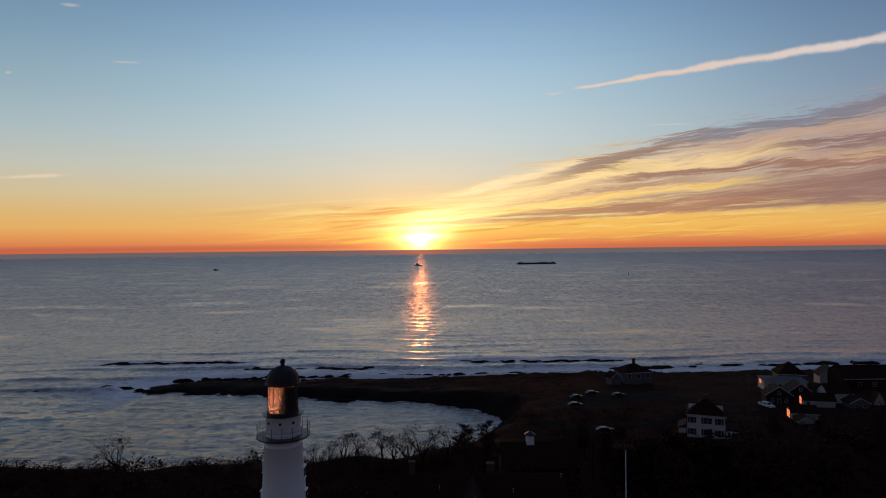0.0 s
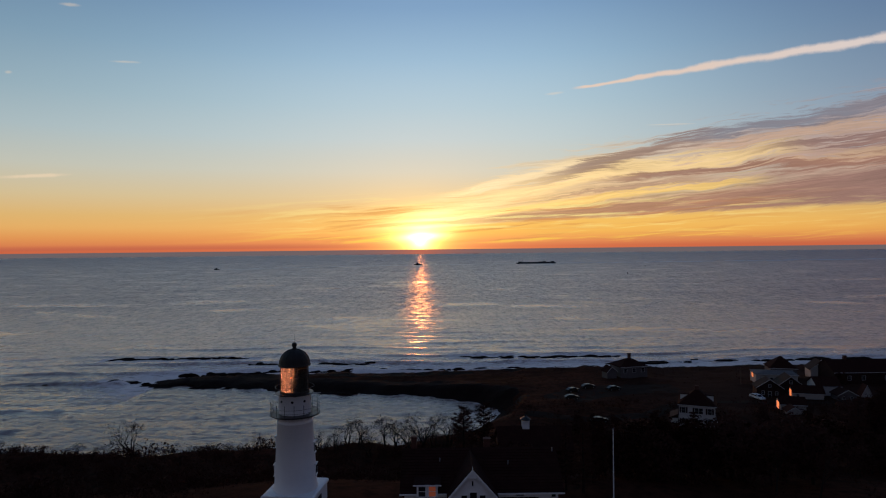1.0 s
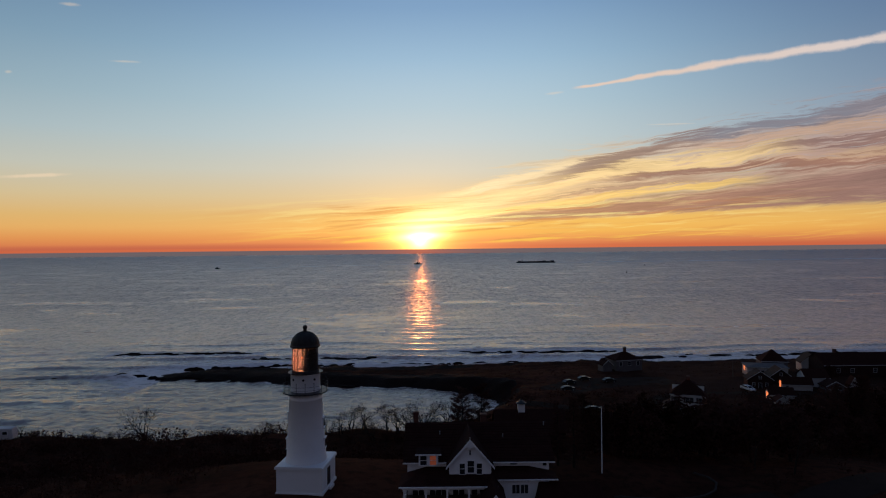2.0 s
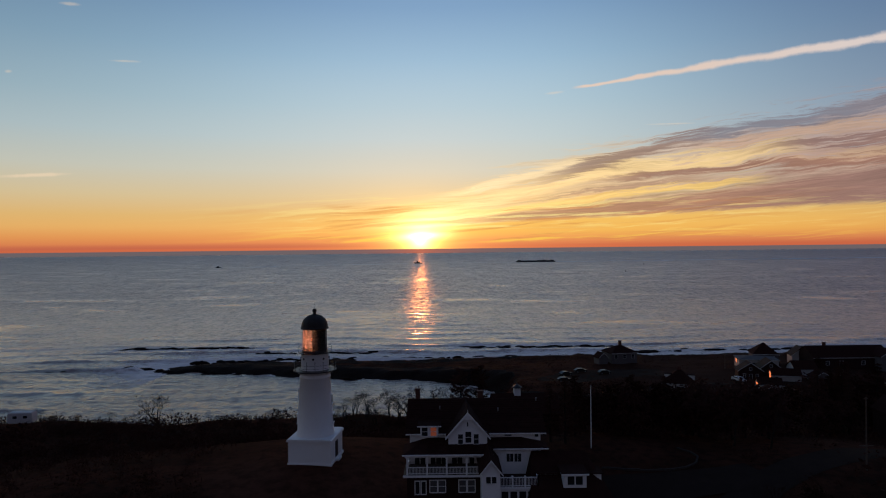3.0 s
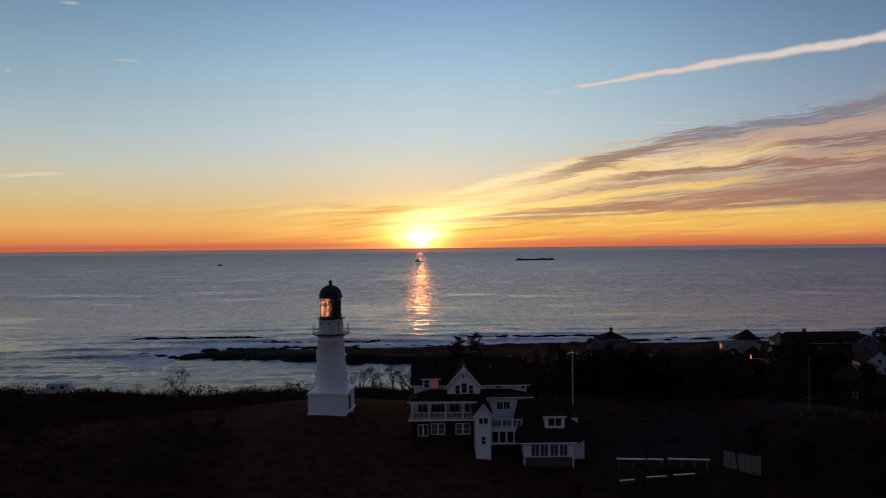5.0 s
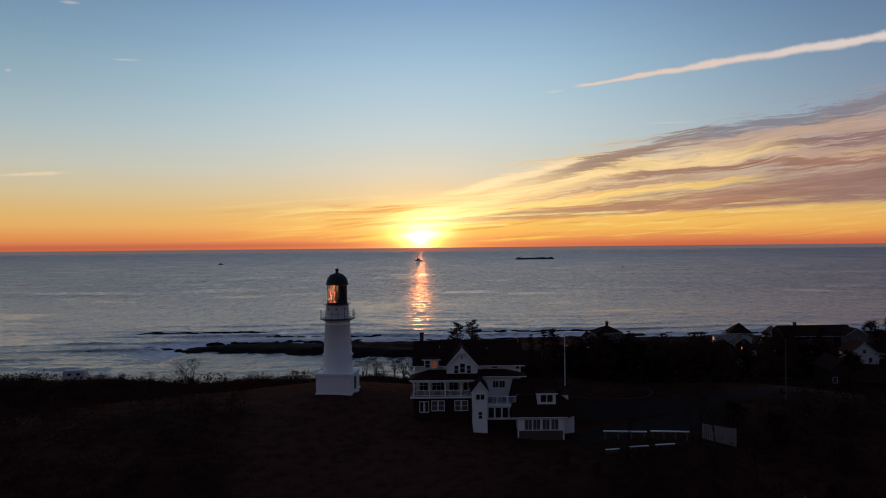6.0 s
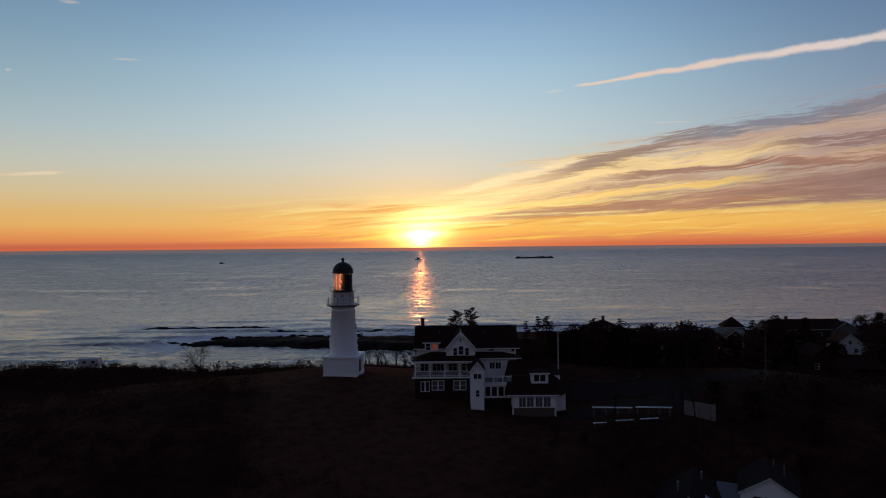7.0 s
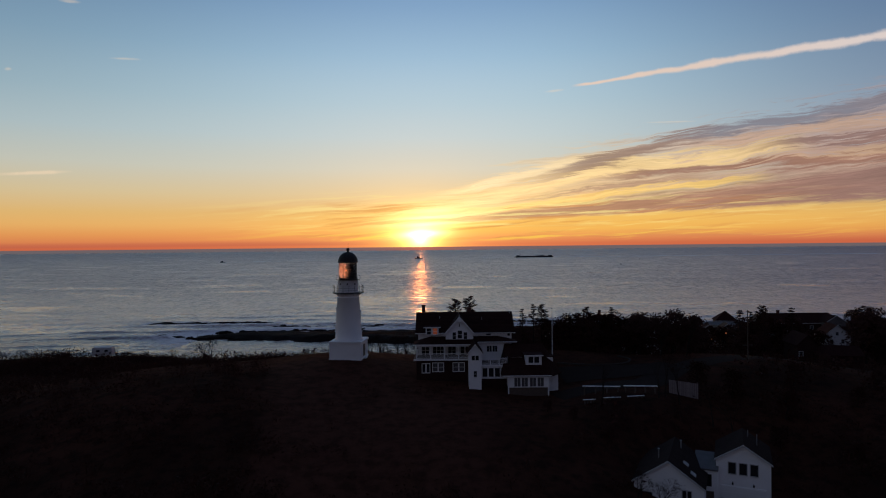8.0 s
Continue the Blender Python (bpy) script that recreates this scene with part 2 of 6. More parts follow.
def salty_glass():
    """Clear lantern glass, hazed with dried salt that catches the added lamp from inside."""
    m = bpy.data.materials.new("salt_filmed_glass")
    m.use_nodes = True
    nt = m.node_tree
    nt.nodes.clear()
    clear, lit_film, gloss = (nt.nodes.new("ShaderNodeBsdf" + k) for k in ("Transparent", "Translucent", "Glossy"))
    clear.inputs[0].default_value = (0.86, 0.84, 0.82, 1)
    lit_film.inputs[0].default_value = (0.85, 0.8, 0.75, 1)
    gloss.inputs["Roughness"].default_value = 0.03
    co = nt.nodes.new("ShaderNodeTexCoord").outputs["Object"]
    dust = grain(nt, co, 2.5, 4.0) * 0.3 + 0.08
    mix, mix2 = nt.nodes.new("ShaderNodeMixShader"), nt.nodes.new("ShaderNodeMixShader")
    nt.links.new(dust.socket, mix.inputs[0])
    nt.links.new(clear.outputs[0], mix.inputs[1])
    nt.links.new(lit_film.outputs[0], mix.inputs[2])
    mix2.inputs[0].default_value = 0.06
    nt.links.new(mix.outputs[0], mix2.inputs[1])
    nt.links.new(gloss.outputs[0], mix2.inputs[2])
    out = nt.nodes.new("ShaderNodeOutputMaterial")
    nt.links.new(mix2.outputs[0], out.inputs[0])
    return m


def sea_water():
    m = bpy.data.materials.new("sea_water")
    m.use_nodes = True
    nt = m.node_tree
    bsdf = nt.nodes["Principled BSDF"]
    geo = nt.nodes.new("ShaderNodeNewGeometry").outputs["Position"]
    sep = nt.nodes.new("ShaderNodeSeparateXYZ")
    nt.links.new(geo, sep.inputs[0])
    x, y = Val(nt, sep.outputs[0]), Val(nt, sep.outputs[1])
    bend = grain(nt, geo, 0.012, 2.0) * 14.0
    swell = grain(nt, vec3(nt, x * 0.03, (y + bend) * 0.085, 0.0), 1.0, 2.0, 0.5)
    chop = grain(nt, vec3(nt, x * 0.22, (y + bend) * 0.6, 2.0), 1.0, 4.0, 0.62)
    ripple = grain(nt, vec3(nt, x * 1.1, y * 2.1, 4.0), 1.0, 3.0, 0.6)
    slick = grain(nt, vec3(nt, x * 0.0085 + y * 0.0022, (y + bend * 1.5) * 0.017, 7.0), 1.0, 4.0, 0.6, 0.3)
    calm = slick.step(0.54, 0.66)
    wind = calm * -0.55 + 1.0
    height = swell * 0.9 + chop * 0.40 * wind + ripple * 0.10 * wind
    b = nt.nodes.new("ShaderNodeBump")
    b.inputs["Strength"].default_value, b.inputs["Distance"].default_value = 1.0, 1.0
    nt.links.new(height.socket, b.inputs["Height"])
    lean = nt.nodes.new("ShaderNodeVectorMath")
    lean.operation = "ADD"
    nt.links.new(b.outputs[0], lean.inputs[0])
    facet = grain(nt, vec3(nt, x * 0.13, (y + bend) * 0.42, 15.0), 1.0, 5.0, 0.8)
    far_sea = y.step(500.0, 3200.0)
    lap = grain(nt, vec3(nt, x * 0.30, (y + bend) * 0.75, 21.0), 1.0, 4.0, 0.7)
    open_sea = y.step(170.0, 620.0)
    tilt = (facet - 0.5) * (open_sea * 0.1 - 0.9) - 0.015 - open_sea * 0.02 - far_sea * 0.07 + calm * 0.02 + 0.03 - open_sea * 0.01 + (lap - 0.5) * (open_sea * 1.5 - 1.8)
    patch = grain(nt, vec3(nt, x * 0.016, (y + bend) * 0.022, 31.0), 1.0, 6.0, 0.72)
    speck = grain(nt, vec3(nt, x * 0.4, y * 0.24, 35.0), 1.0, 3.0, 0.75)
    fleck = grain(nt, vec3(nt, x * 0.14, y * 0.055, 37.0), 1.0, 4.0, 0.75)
    tilt = tilt + (patch - 0.5) * 0.25 + (speck - 0.5) * (open_sea * 0.3 + 0.6) + (fleck - 0.5) * open_sea * 0.9
    bars = grain(nt, vec3(nt, x * 0.03, y.most(20.0).op("LOGARITHM", 2.718) * 11.0 + patch * 2.0, 51.0), 1.0, 3.0, 0.6)
    tilt = tilt + (bars - 0.5) * open_sea * 0.4
    heave = grain(nt, vec3(nt, x * 0.07, y * 0.014, 57.0), 1.0, 4.0, 0.8)
    tilt = tilt + (heave - 0.5) * y.step(400.0, 1100.0) * 0.5
    tilt = tilt + y.step(620.0, 230.0) * y.step(165.0, 235.0) * 0.06
    sway = (grain(nt, vec3(nt, x * 0.3, y * 0.05, 41.0), 1.0, 4.0, 0.7) - 0.5) * (open_sea * 0.8 + 0.6)
    nt.links.new(vec3(nt, sway, tilt, 0.0), lean.inputs[1])
    unit = nt.nodes.new("ShaderNodeVectorMath")
    unit.operation = "NORMALIZE"
    nt.links.new(lean.outputs[0], unit.inputs[0])
    nt.links.new(unit.outputs[0], bsdf.inputs["Normal"])
    at = nt.nodes.new("ShaderNodeAttribute")
    at.attribute_name = "foam"
    foam = Val(nt, at.outputs["Fac"])
    lace = grain(nt, vec3(nt, x * 0.16, (y + bend) * 0.5, 1.0), 1.0, 6.0, 0.68, 0.4)
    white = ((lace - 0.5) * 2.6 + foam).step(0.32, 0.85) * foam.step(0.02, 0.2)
    # ripple glints, slick sheen and warm shoreward glare painted into the base colour
    lit_film = speck.step(0.36, 0.64) * 0.55 + fleck.step(0.38, 0.62) * 0.45
    lit_film = blend(nt, (lit_film + calm * 0.5 + y.step(560.0, 210.0) * 0.35) * (y.step(165.0, 235.0) * 0.75 + 0.25), (0.170, 0.098, 0.078, 1), (0.640, 0.405, 0.325, 1))
    col = blend(nt, white, lit_film, (0.88, 0.78, 0.74, 1))
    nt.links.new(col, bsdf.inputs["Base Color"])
    nt.links.new((white * 0.6 + (calm * -0.09 + 0.27 + open_sea * 0.09 + far_sea * 0.06)).socket, bsdf.inputs["Roughness"])
    bsdf.inputs["IOR"].default_value = 1.75
    return m


def ground_cover():
    m = bpy.data.materials.new("dry_grass_ground")
    m.use_nodes = True
    nt = m.node_tree
    bsdf = nt.nodes["Principled BSDF"]
    geo = nt.nodes.new("ShaderNodeNewGeometry").outputs["Position"]
    patch, tuft, blade = grain(nt, geo, 0.05, 4.0), grain(nt, geo, 0.6, 4.0, 0.65), grain(nt, geo, 7.0, 3.0)
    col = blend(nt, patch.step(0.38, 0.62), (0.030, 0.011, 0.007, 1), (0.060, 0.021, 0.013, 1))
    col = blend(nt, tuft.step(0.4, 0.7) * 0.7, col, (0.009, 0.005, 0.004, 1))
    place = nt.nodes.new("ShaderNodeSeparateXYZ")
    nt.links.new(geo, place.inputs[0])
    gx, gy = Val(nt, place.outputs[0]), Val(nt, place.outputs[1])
    # ground over the point lightened, veiling glare put into its colour
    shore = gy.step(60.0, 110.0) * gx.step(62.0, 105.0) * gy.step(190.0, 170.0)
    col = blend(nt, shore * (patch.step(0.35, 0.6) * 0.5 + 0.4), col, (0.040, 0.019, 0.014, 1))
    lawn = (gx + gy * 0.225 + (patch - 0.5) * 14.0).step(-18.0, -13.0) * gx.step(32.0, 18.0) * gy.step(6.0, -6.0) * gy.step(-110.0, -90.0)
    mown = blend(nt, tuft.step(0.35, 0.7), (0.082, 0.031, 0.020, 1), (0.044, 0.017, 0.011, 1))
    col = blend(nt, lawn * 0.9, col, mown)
    nt.links.new(col, bsdf.inputs["Base Color"])
    bsdf.inputs["Roughness"].default_value = 1.0
    bsdf.inputs["Specular IOR Level"].default_value = 0.02
    b = nt.nodes.new("ShaderNodeBump")
    b.inputs["Strength"].default_value, b.inputs["Distance"].default_value = 0.8, 0.25
    nt.links.new((tuft + blade * 0.4).socket, b.inputs["Height"])
    nt.links.new(b.outputs[0], bsdf.inputs["Normal"])
    return m


WHITE = surface("white_paint", (0.80, 0.80, 0.80), 0.55, vary=0.06, scale=1.2, bump=0.15)
TRIM = surface("white_trim", (0.78, 0.78, 0.77), 0.5, vary=0.04, scale=3, bump=0.1)
IRON = surface("black_iron", (0.025, 0.025, 0.028), 0.45, 0.4, vary=0.4, scale=4, bump=0.3)
BRONZE = surface("weathered_dome_paint", (0.014, 0.011, 0.010), 0.55, 0.0, vary=0.5, scale=3, bump=0.3, tint=(0.05, 0.045, 0.042), spec=0.25)
SHINGLE = surface("dark_roof_shingle", (0.030, 0.011, 0.009), 0.95, vary=0.35, scale=3, bump=0.5, random_tint=0.3, spec=0.05)
BROWNROOF = surface("brown_roof_shingle", (0.026, 0.017, 0.013), 0.9, vary=0.35, scale=3, bump=0.5, spec=0.2)
SLATE = surface("faded_brown_shingle", (0.026, 0.016, 0.014), 0.95, vary=0.35, scale=3, bump=0.5, spec=0.04)
BRICK = surface("red_brick", (0.10, 0.045, 0.034), 0.9, vary=0.4, scale=6, bump=0.4, spec=0.2)
DARKWALL = surface("dark_shingle_wall", (0.030, 0.012, 0.010), 0.9, vary=0.35, scale=4, bump=0.4, spec=0.2)
GREYWALL = surface("weathered_grey_wall", (0.12, 0.11, 0.11), 0.85, vary=0.25, scale=3, bump=0.3, spec=0.2)
WOOD = surface("weathered_wood", (0.09, 0.065, 0.05), 0.85, vary=0.35, scale=5, bump=0.4, random_tint=0.4)
GLOSSY = surface("semi_gloss_siding", (0.42, 0.40, 0.38), 0.42, vary=0.08, scale=2, bump=0.05, spec=0.6)
PANE = glass("dark_window_glass")
OFFWHITE = surface("dull_white_clapboard", (0.52, 0.51, 0.51), 0.7, vary=0.1, scale=2, bump=0.2)
OFFTRIM = surface("dull_white_trim", (0.45, 0.45, 0.45), 0.7, vary=0.1, scale=3, bump=0.1)
# orange sunrise glow of one dormer window, put in as emission
DAWNPANE = glass("dawn_glow_pane", (0.3, 0.12, 0.07), 0.3)
DAWNPANE.node_tree.nodes["Principled BSDF"].inputs["Emission Color"].default_value = (1.0, 0.22, 0.10, 1)
DAWNPANE.node_tree.nodes["Principled BSDF"].inputs["Emission Strength"].default_value = 0.09
# emission standing in for sunlit walls and for sun through the lantern
SUNGLOW = glass("sun_standin_glow", (0.8, 0.4, 0.2), 0.3)
SUNGLOW.node_tree.nodes["Principled BSDF"].inputs["Emission Color"].default_value = (1.0, 0.24, 0.075, 1)
SUNGLOW.node_tree.nodes["Principled BSDF"].inputs["Emission Strength"].default_value = 1.1
CURTAINED = glass("curtained_window", (0.10, 0.095, 0.095), 0.25)
LANTERN = salty_glass()
WATER = sea_water()
GRASS = ground_cover()
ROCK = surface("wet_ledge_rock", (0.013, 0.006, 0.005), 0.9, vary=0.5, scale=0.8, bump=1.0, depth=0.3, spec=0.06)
ASPHALT = surface("asphalt", (0.026, 0.016, 0.013), 0.95, vary=0.25, scale=1.5, bump=0.3, spec=0.03)
BARK = surface("grey_bark", (0.026, 0.019, 0.016), 0.95, vary=0.4, scale=5, bump=0.5, spec=0.1)
TWIG = surface("bare_twigs", (0.030, 0.014, 0.011), 0.95, vary=0.4, scale=2, bump=0.0, spec=0.1)
NEEDLE = surface("dark_needles", (0.050, 0.018, 0.013), 0.9, vary=0.5, scale=2, bump=0.0, spec=0.1)
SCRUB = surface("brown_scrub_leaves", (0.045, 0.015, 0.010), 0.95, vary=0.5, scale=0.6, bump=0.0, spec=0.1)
FOAM = surface("sea_foam", (0.85, 0.85, 0.86), 0.9, vary=0.3, scale=0.2, bump=0.0)
METAL = surface("galvanised_metal", (0.3, 0.3, 0.31), 0.5, 0.6, vary=0.2, scale=4, bump=0.1)
STEELPAINT = surface("dark_ship_paint", (0.03, 0.025, 0.03), 0.7, vary=0.3, scale=0.3, bump=0.1)
CARPAINT = surface("dark_car_paint", (0.02, 0.018, 0.018), 0.35, 0.0, vary=0.1, scale=2, bump=0.0, spec=0.35)
WHITECAR = surface("white_car_paint", (0.7, 0.7, 0.7), 0.25, 0.0, vary=0.05, scale=2, bump=0.0)
RUBBER = surface("black_rubber", (0.015, 0.015, 0.016), 0.9, vary=0.2, scale=6, bump=0.2)
KERBSTONE = surface("mossy_kerb_stone", (0.055, 0.045, 0.040), 0.95, vary=0.4, scale=4, bump=0.4, spec=0.05)
FENCEWOOD = surface("silvered_fence_board", (0.24, 0.20, 0.20), 0.9, vary=0.3, scale=5, bump=0.3, random_tint=0.3, spec=0.1)


# ---- building helpers ----
def box(bm, x0, x1, y0, y1, z0, z1, m=None):
    vs = [bm.verts.new((x, y, z)) for z in (z0, z1) for x, y in ((x0, y0), (x1, y0), (x1, y1), (x0, y1))]
    if m is not None:
        for v in vs:
            v.co = m @ v.co
    for f in ((3, 2, 1, 0), (4, 5, 6, 7), (0, 1, 5, 4), (1, 2, 6, 5), (2, 3, 7, 6), (3, 0, 4, 7)):
        bm.faces.new([vs[i] for i in f])


def prism(bm, outline, lo, hi, axis="y", m=None):
    """Extrude an outline from lo to hi along an axis. The outline is (x, z) for y, (y, z) for x, (x, y) for z."""
    def put(p, d):
        co = {"y": (p[0], d, p[1]), "x": (d, p[0], p[1]), "z": (p[0], p[1], d)}[axis]
        return bm.verts.new(m @ Vector(co) if m is not None else co)
    a, b = [put(p, lo) for p in outline], [put(p, hi) for p in outline]
    n = len(outline)
    bm.faces.new(a)
    bm.faces.new(b[::-1])
    for i in range(n):
        bm.faces.new((a[i], b[i], b[(i + 1) % n], a[(i + 1) % n]))


def solid(bm, verts, faces):
    vs = [bm.verts.new(v) for v in verts]
    for f in faces:
        bm.faces.new([vs[i] for i in f])


def spin(bm, profile, n=48, cx=0.0, cy=0.0):
    """A solid of revolution from (radius, height) pairs."""
    rings = []
    for r, z in profile:
        if r < 1e-5:
            rings.append([bm.verts.new((cx, cy, z))])
        else:
            rings.append([bm.verts.new((cx + r * math.cos(2 * math.pi * i / n), cy + r * math.sin(2 * math.pi * i / n), z)) for i in range(n)])
    for a, b in zip(rings, rings[1:]):
        for i in range(n):
            j = (i + 1) % n
            q = [a[i % len(a)], a[j % len(a)], b[j % len(b)], b[i % len(b)]]
            q = list(dict.fromkeys(q))
            if len(q) > 2:
                bm.faces.new(q)


def tube(bm, a, b, r0, r1=None, n=6, cap=True):
    a, b = Vector(a), Vector(b)
    r1 = r0 if r1 is None else r1
    d = (b - a).normalized()
    s = d.orthogonal().normalized()
    t = d.cross(s)
    ra, rb = ([bm.verts.new(p + (s * math.cos(2 * math.pi * i / n) + t * math.sin(2 * math.pi * i / n)) * r) for i in range(n)] for p, r in ((a, r0), (b, r1)))
    for i in range(n):
        bm.faces.new((ra[i], ra[(i + 1) % n], rb[(i + 1) % n], rb[i]))
    if cap:
        bm.faces.new(ra[::-1])
        bm.faces.new(rb)


def hoop(bm, r, z, girth, n=48, m=6):
    for i in range(n):
        a, b = (2 * math.pi * k / n for k in (i, i + 1))
        tube(bm, (r * math.cos(a), r * math.sin(a), z), (r * math.cos(b), r * math.sin(b), z), girth, n=m, cap=False)


def part(name, bm, material, parent=None, label="", smooth=False, kind=""):
    mesh = bpy.data.meshes.new(name)
    bmesh.ops.recalc_face_normals(bm, faces=bm.faces)
    for f in bm.faces:
        f.smooth = smooth
    bm.to_mesh(mesh)
    bm.free()
    mesh.materials.append(material)
    ob = new(name, mesh)
    if parent is not None:
        ob.parent = parent
    return tagged(ob, label, kind=kind)


def quick(name, material, parent, build, *args, label="", smooth=False, **more):
    bm = bmesh.new()
    build(bm, *args, **more)
    return part(name, bm, material, parent, label, smooth)


def thing(name, label, category, m=None, group="", kind=""):
    ob = new(name)
    if m is not None:
        ob.matrix_basis = m
    return tagged(ob, label, category, group, kind)


def window(parent, cx, y, cz, w, h, face="s", bars=(1, 1), name="window", trim=0.1, pane=None, frame_mat=None):
    """A window in a wall that faces south (-y), west (-x) or east (+x): casing, sill, glazing bars and glass, set 6 cm proud."""
    turn = {"s": 0, "w": -90, "e": 90, "n": 180}[face]
    m = pose(cx, y, cz, 0, 0, turn) if face in "sn" else pose(cx, y, cz, 0, 0, turn)
    bm = bmesh.new()
    a, b = w / 2, h / 2
    box(bm, -a - trim, -a, -0.07, 0.02, -b - trim, b + trim, m)
    box(bm, a, a + trim, -0.07, 0.02, -b - trim, b + trim, m)
    box(bm, -a, a, -0.07, 0.02, b, b + trim, m)
    box(bm, -a, a, -0.10, 0.02, -b - trim, -b, m)
    for i in range(1, bars[0] + 1):
        x = -a + w * i / (bars[0] + 1)
        box(bm, x - 0.025, x + 0.025, -0.045, 0.02, -b, b, m)
    for i in range(1, bars[1] + 1):
        z = -b + h * i / (bars[1] + 1)
        box(bm, -a, a, -0.05, 0.018, z - 0.025, z + 0.025, m)
    win = part(name, bm, frame_mat or TRIM, parent)
    bm = bmesh.new()
    box(bm, -a, a, -0.02, 0.0, -b, b, m)
    part("pane", bm, pane or PANE, win, "dark glass")
    return win

# ---- land and sea ----
COAST = ((-900, 10), (-300, 50), (-150, 60), (-80, 67), (-30, 70), (5, 75), (22, 92), (33, 118), (35, 126), (31, 136), (20, 146), (0, 151),
         (-16, 153), (-60, 163), (-96, 169), (-102, 176), (-90, 187), (-50, 188), (0, 187), (45, 189), (85, 194), (150, 192), (212, 200), (320, 208),
         (900, 190), (900, -900), (-900, -900))
SPOTS = ((0, 0, 21.8), (-25, -15, 21.3), (23, -15.5, 19.1), (32, -17, 16.8), (20, 0, 20.2), (39, 5, 21), (45, -21, 19.6), (70, -3, 20.6), (54, -42, 10.5),
         (15, -70, 12), (-50, -60, 14), (-45, 56, 12.0), (-70, 43, 14.2), (-10, 52, 12.5), (28, 45, 11.5), (14, 52, 11.0), (35, 85, 7.5), (62, 60, 10.5), (57, 88, 7),
         (82, 86, 6.3), (65, 130, 5), (84, 156, 4.8), (116, 119, 5.5), (140, 145, 5.2), (140, 74, 10), (0, 170, 1.8), (-60, 176, 1.5), (40, 180, 2.6), (150, 0, 15),
         (-140, 30, 14), (-10, -150, 11), (85, -95, 7), (210, 185, 2.4), (-92, 180, 1.0), (120, 186, 1.9), (165, 190, 2.0), (150, 172, 3.0), (88, 182, 2.2), (104, 172, 2.8), (188, 172, 3.2))
C_A = np.array(COAST, float)
C_B = np.roll(C_A, -1, axis=0)
S_P = np.array(SPOTS, float)


def shore_distance(x, y):
    """Metres from the shoreline: positive on land, negative over water."""
    p = np.stack([x, y], -1)[..., None, :]
    ab = C_B - C_A
    t = np.clip(((p - C_A) * ab).sum(-1) / (ab * ab).sum(-1), 0, 1)
    d = np.sqrt(((p - C_A - t[..., None] * ab) ** 2).sum(-1)).min(-1)
    ya, yb, xa, xb = C_A[:, 1], C_B[:, 1], C_A[:, 0], C_B[:, 0]
    px, py = p[..., 0], p[..., 1]
    dyy = np.where(yb == ya, 1e-9, yb - ya)
    cross = ((ya > py) != (yb > py)) & (px < (xb - xa) * (py - ya) / dyy + xa)
    return np.where(cross.sum(-1) % 2 == 1, d, -d)


WAVES = [(random.uniform(0, 6.28), random.uniform(0, 6.28), random.uniform(0.6, 1.6)) for _ in range(16)]


def rumple(x, y, size):
    """Smooth unevenness in -1 to 1, features of about that many metres."""
    total = 0.0
    for i, (a, ph, f) in enumerate(WAVES):
        total = total + np.sin((x * math.cos(a) + y * math.sin(a)) * f * 6.28 / size + ph + i)
    return total / 6.0


def land_height(x, y):
    x, y = np.asarray(x, float), np.asarray(y, float)
    d = shore_distance(x + rumple(x, y, 26) * 2.2, y + rumple(y, x, 21) * 2.2)
    r2 = (x[..., None] - S_P[:, 0]) ** 2 + (y[..., None] - S_P[:, 1]) ** 2
    w = 1 / (r2 + 60.0) ** 1.6
    h = (w * S_P[:, 2]).sum(-1) / w.sum(-1)
    climb = np.clip(d / np.clip(h * 1.5, 7, 30), 0, 1)
    climb = climb * climb * (3 - 2 * climb) * 0.75 + climb * 0.25
    rocky = np.clip(1 - np.abs(d - 4) / 14, 0, 1)
    z = h * climb + rumple(x, y, 9) * 0.25 * np.clip(d / 10, 0, 1) * np.clip((y - 40) / 30, 0.1, 1)
    z = z + rocky * (rumple(x, y * 1.6, 5.5) * 0.45 + rumple(x, y * 2, 2.7) * 0.25)
    under = np.clip(d * 0.12, -6, 0)
    return np.where(d > 0, z + 0.1, under + rocky * rumple(x, y * 1.4, 6) * 0.4 * (d > -14) - 0.3)


def ground_at(x, y):
    return float(land_height(np.array([x]), np.array([y]))[0])


def lines(stops):
    """Grid lines from (start, step) pairs; the last start closes the row."""
    out = []
    for (a, s), (b, _) in zip(stops, stops[1:]):
        out += list(np.arange(a, b - 1e-6, s))
    return np.array(out + [stops[-1][0]])


def sheet(name, xs, ys, height, materials, pick=None):
    gx, gy = np.meshgrid(xs, ys)
    gz = height(gx, gy)
    n, m = len(xs), len(ys)
    co = np.stack([gx, gy, gz], -1).reshape(-1, 3)
    i, j = np.meshgrid(np.arange(n - 1), np.arange(m - 1))
    a = (j * n + i).ravel()
    quads = np.stack([a, a + 1, a + 1 + n, a + n], 1)
    mesh = bpy.data.meshes.new(name)
    mesh.from_pydata(co.tolist(), [], quads.tolist())
    for mat in materials:
        mesh.materials.append(mat)
    if pick is not None:
        c = co[quads].mean(1)
        mesh.polygons.foreach_set("material_index", pick(c).astype(np.int32))
    mesh.polygons.foreach_set("use_smooth", np.ones(len(quads), bool))
    mesh.update()
    return new(name, mesh), co


def ground_kind(c):
    d = shore_distance(c[:, 0], c[:, 1])
    rocky = (d < 9 + rumple(c[:, 0], c[:, 1], 14) * 4) | ((c[:, 1] > 150) & (c[:, 0] < 30) & (d < 14))
    return rocky


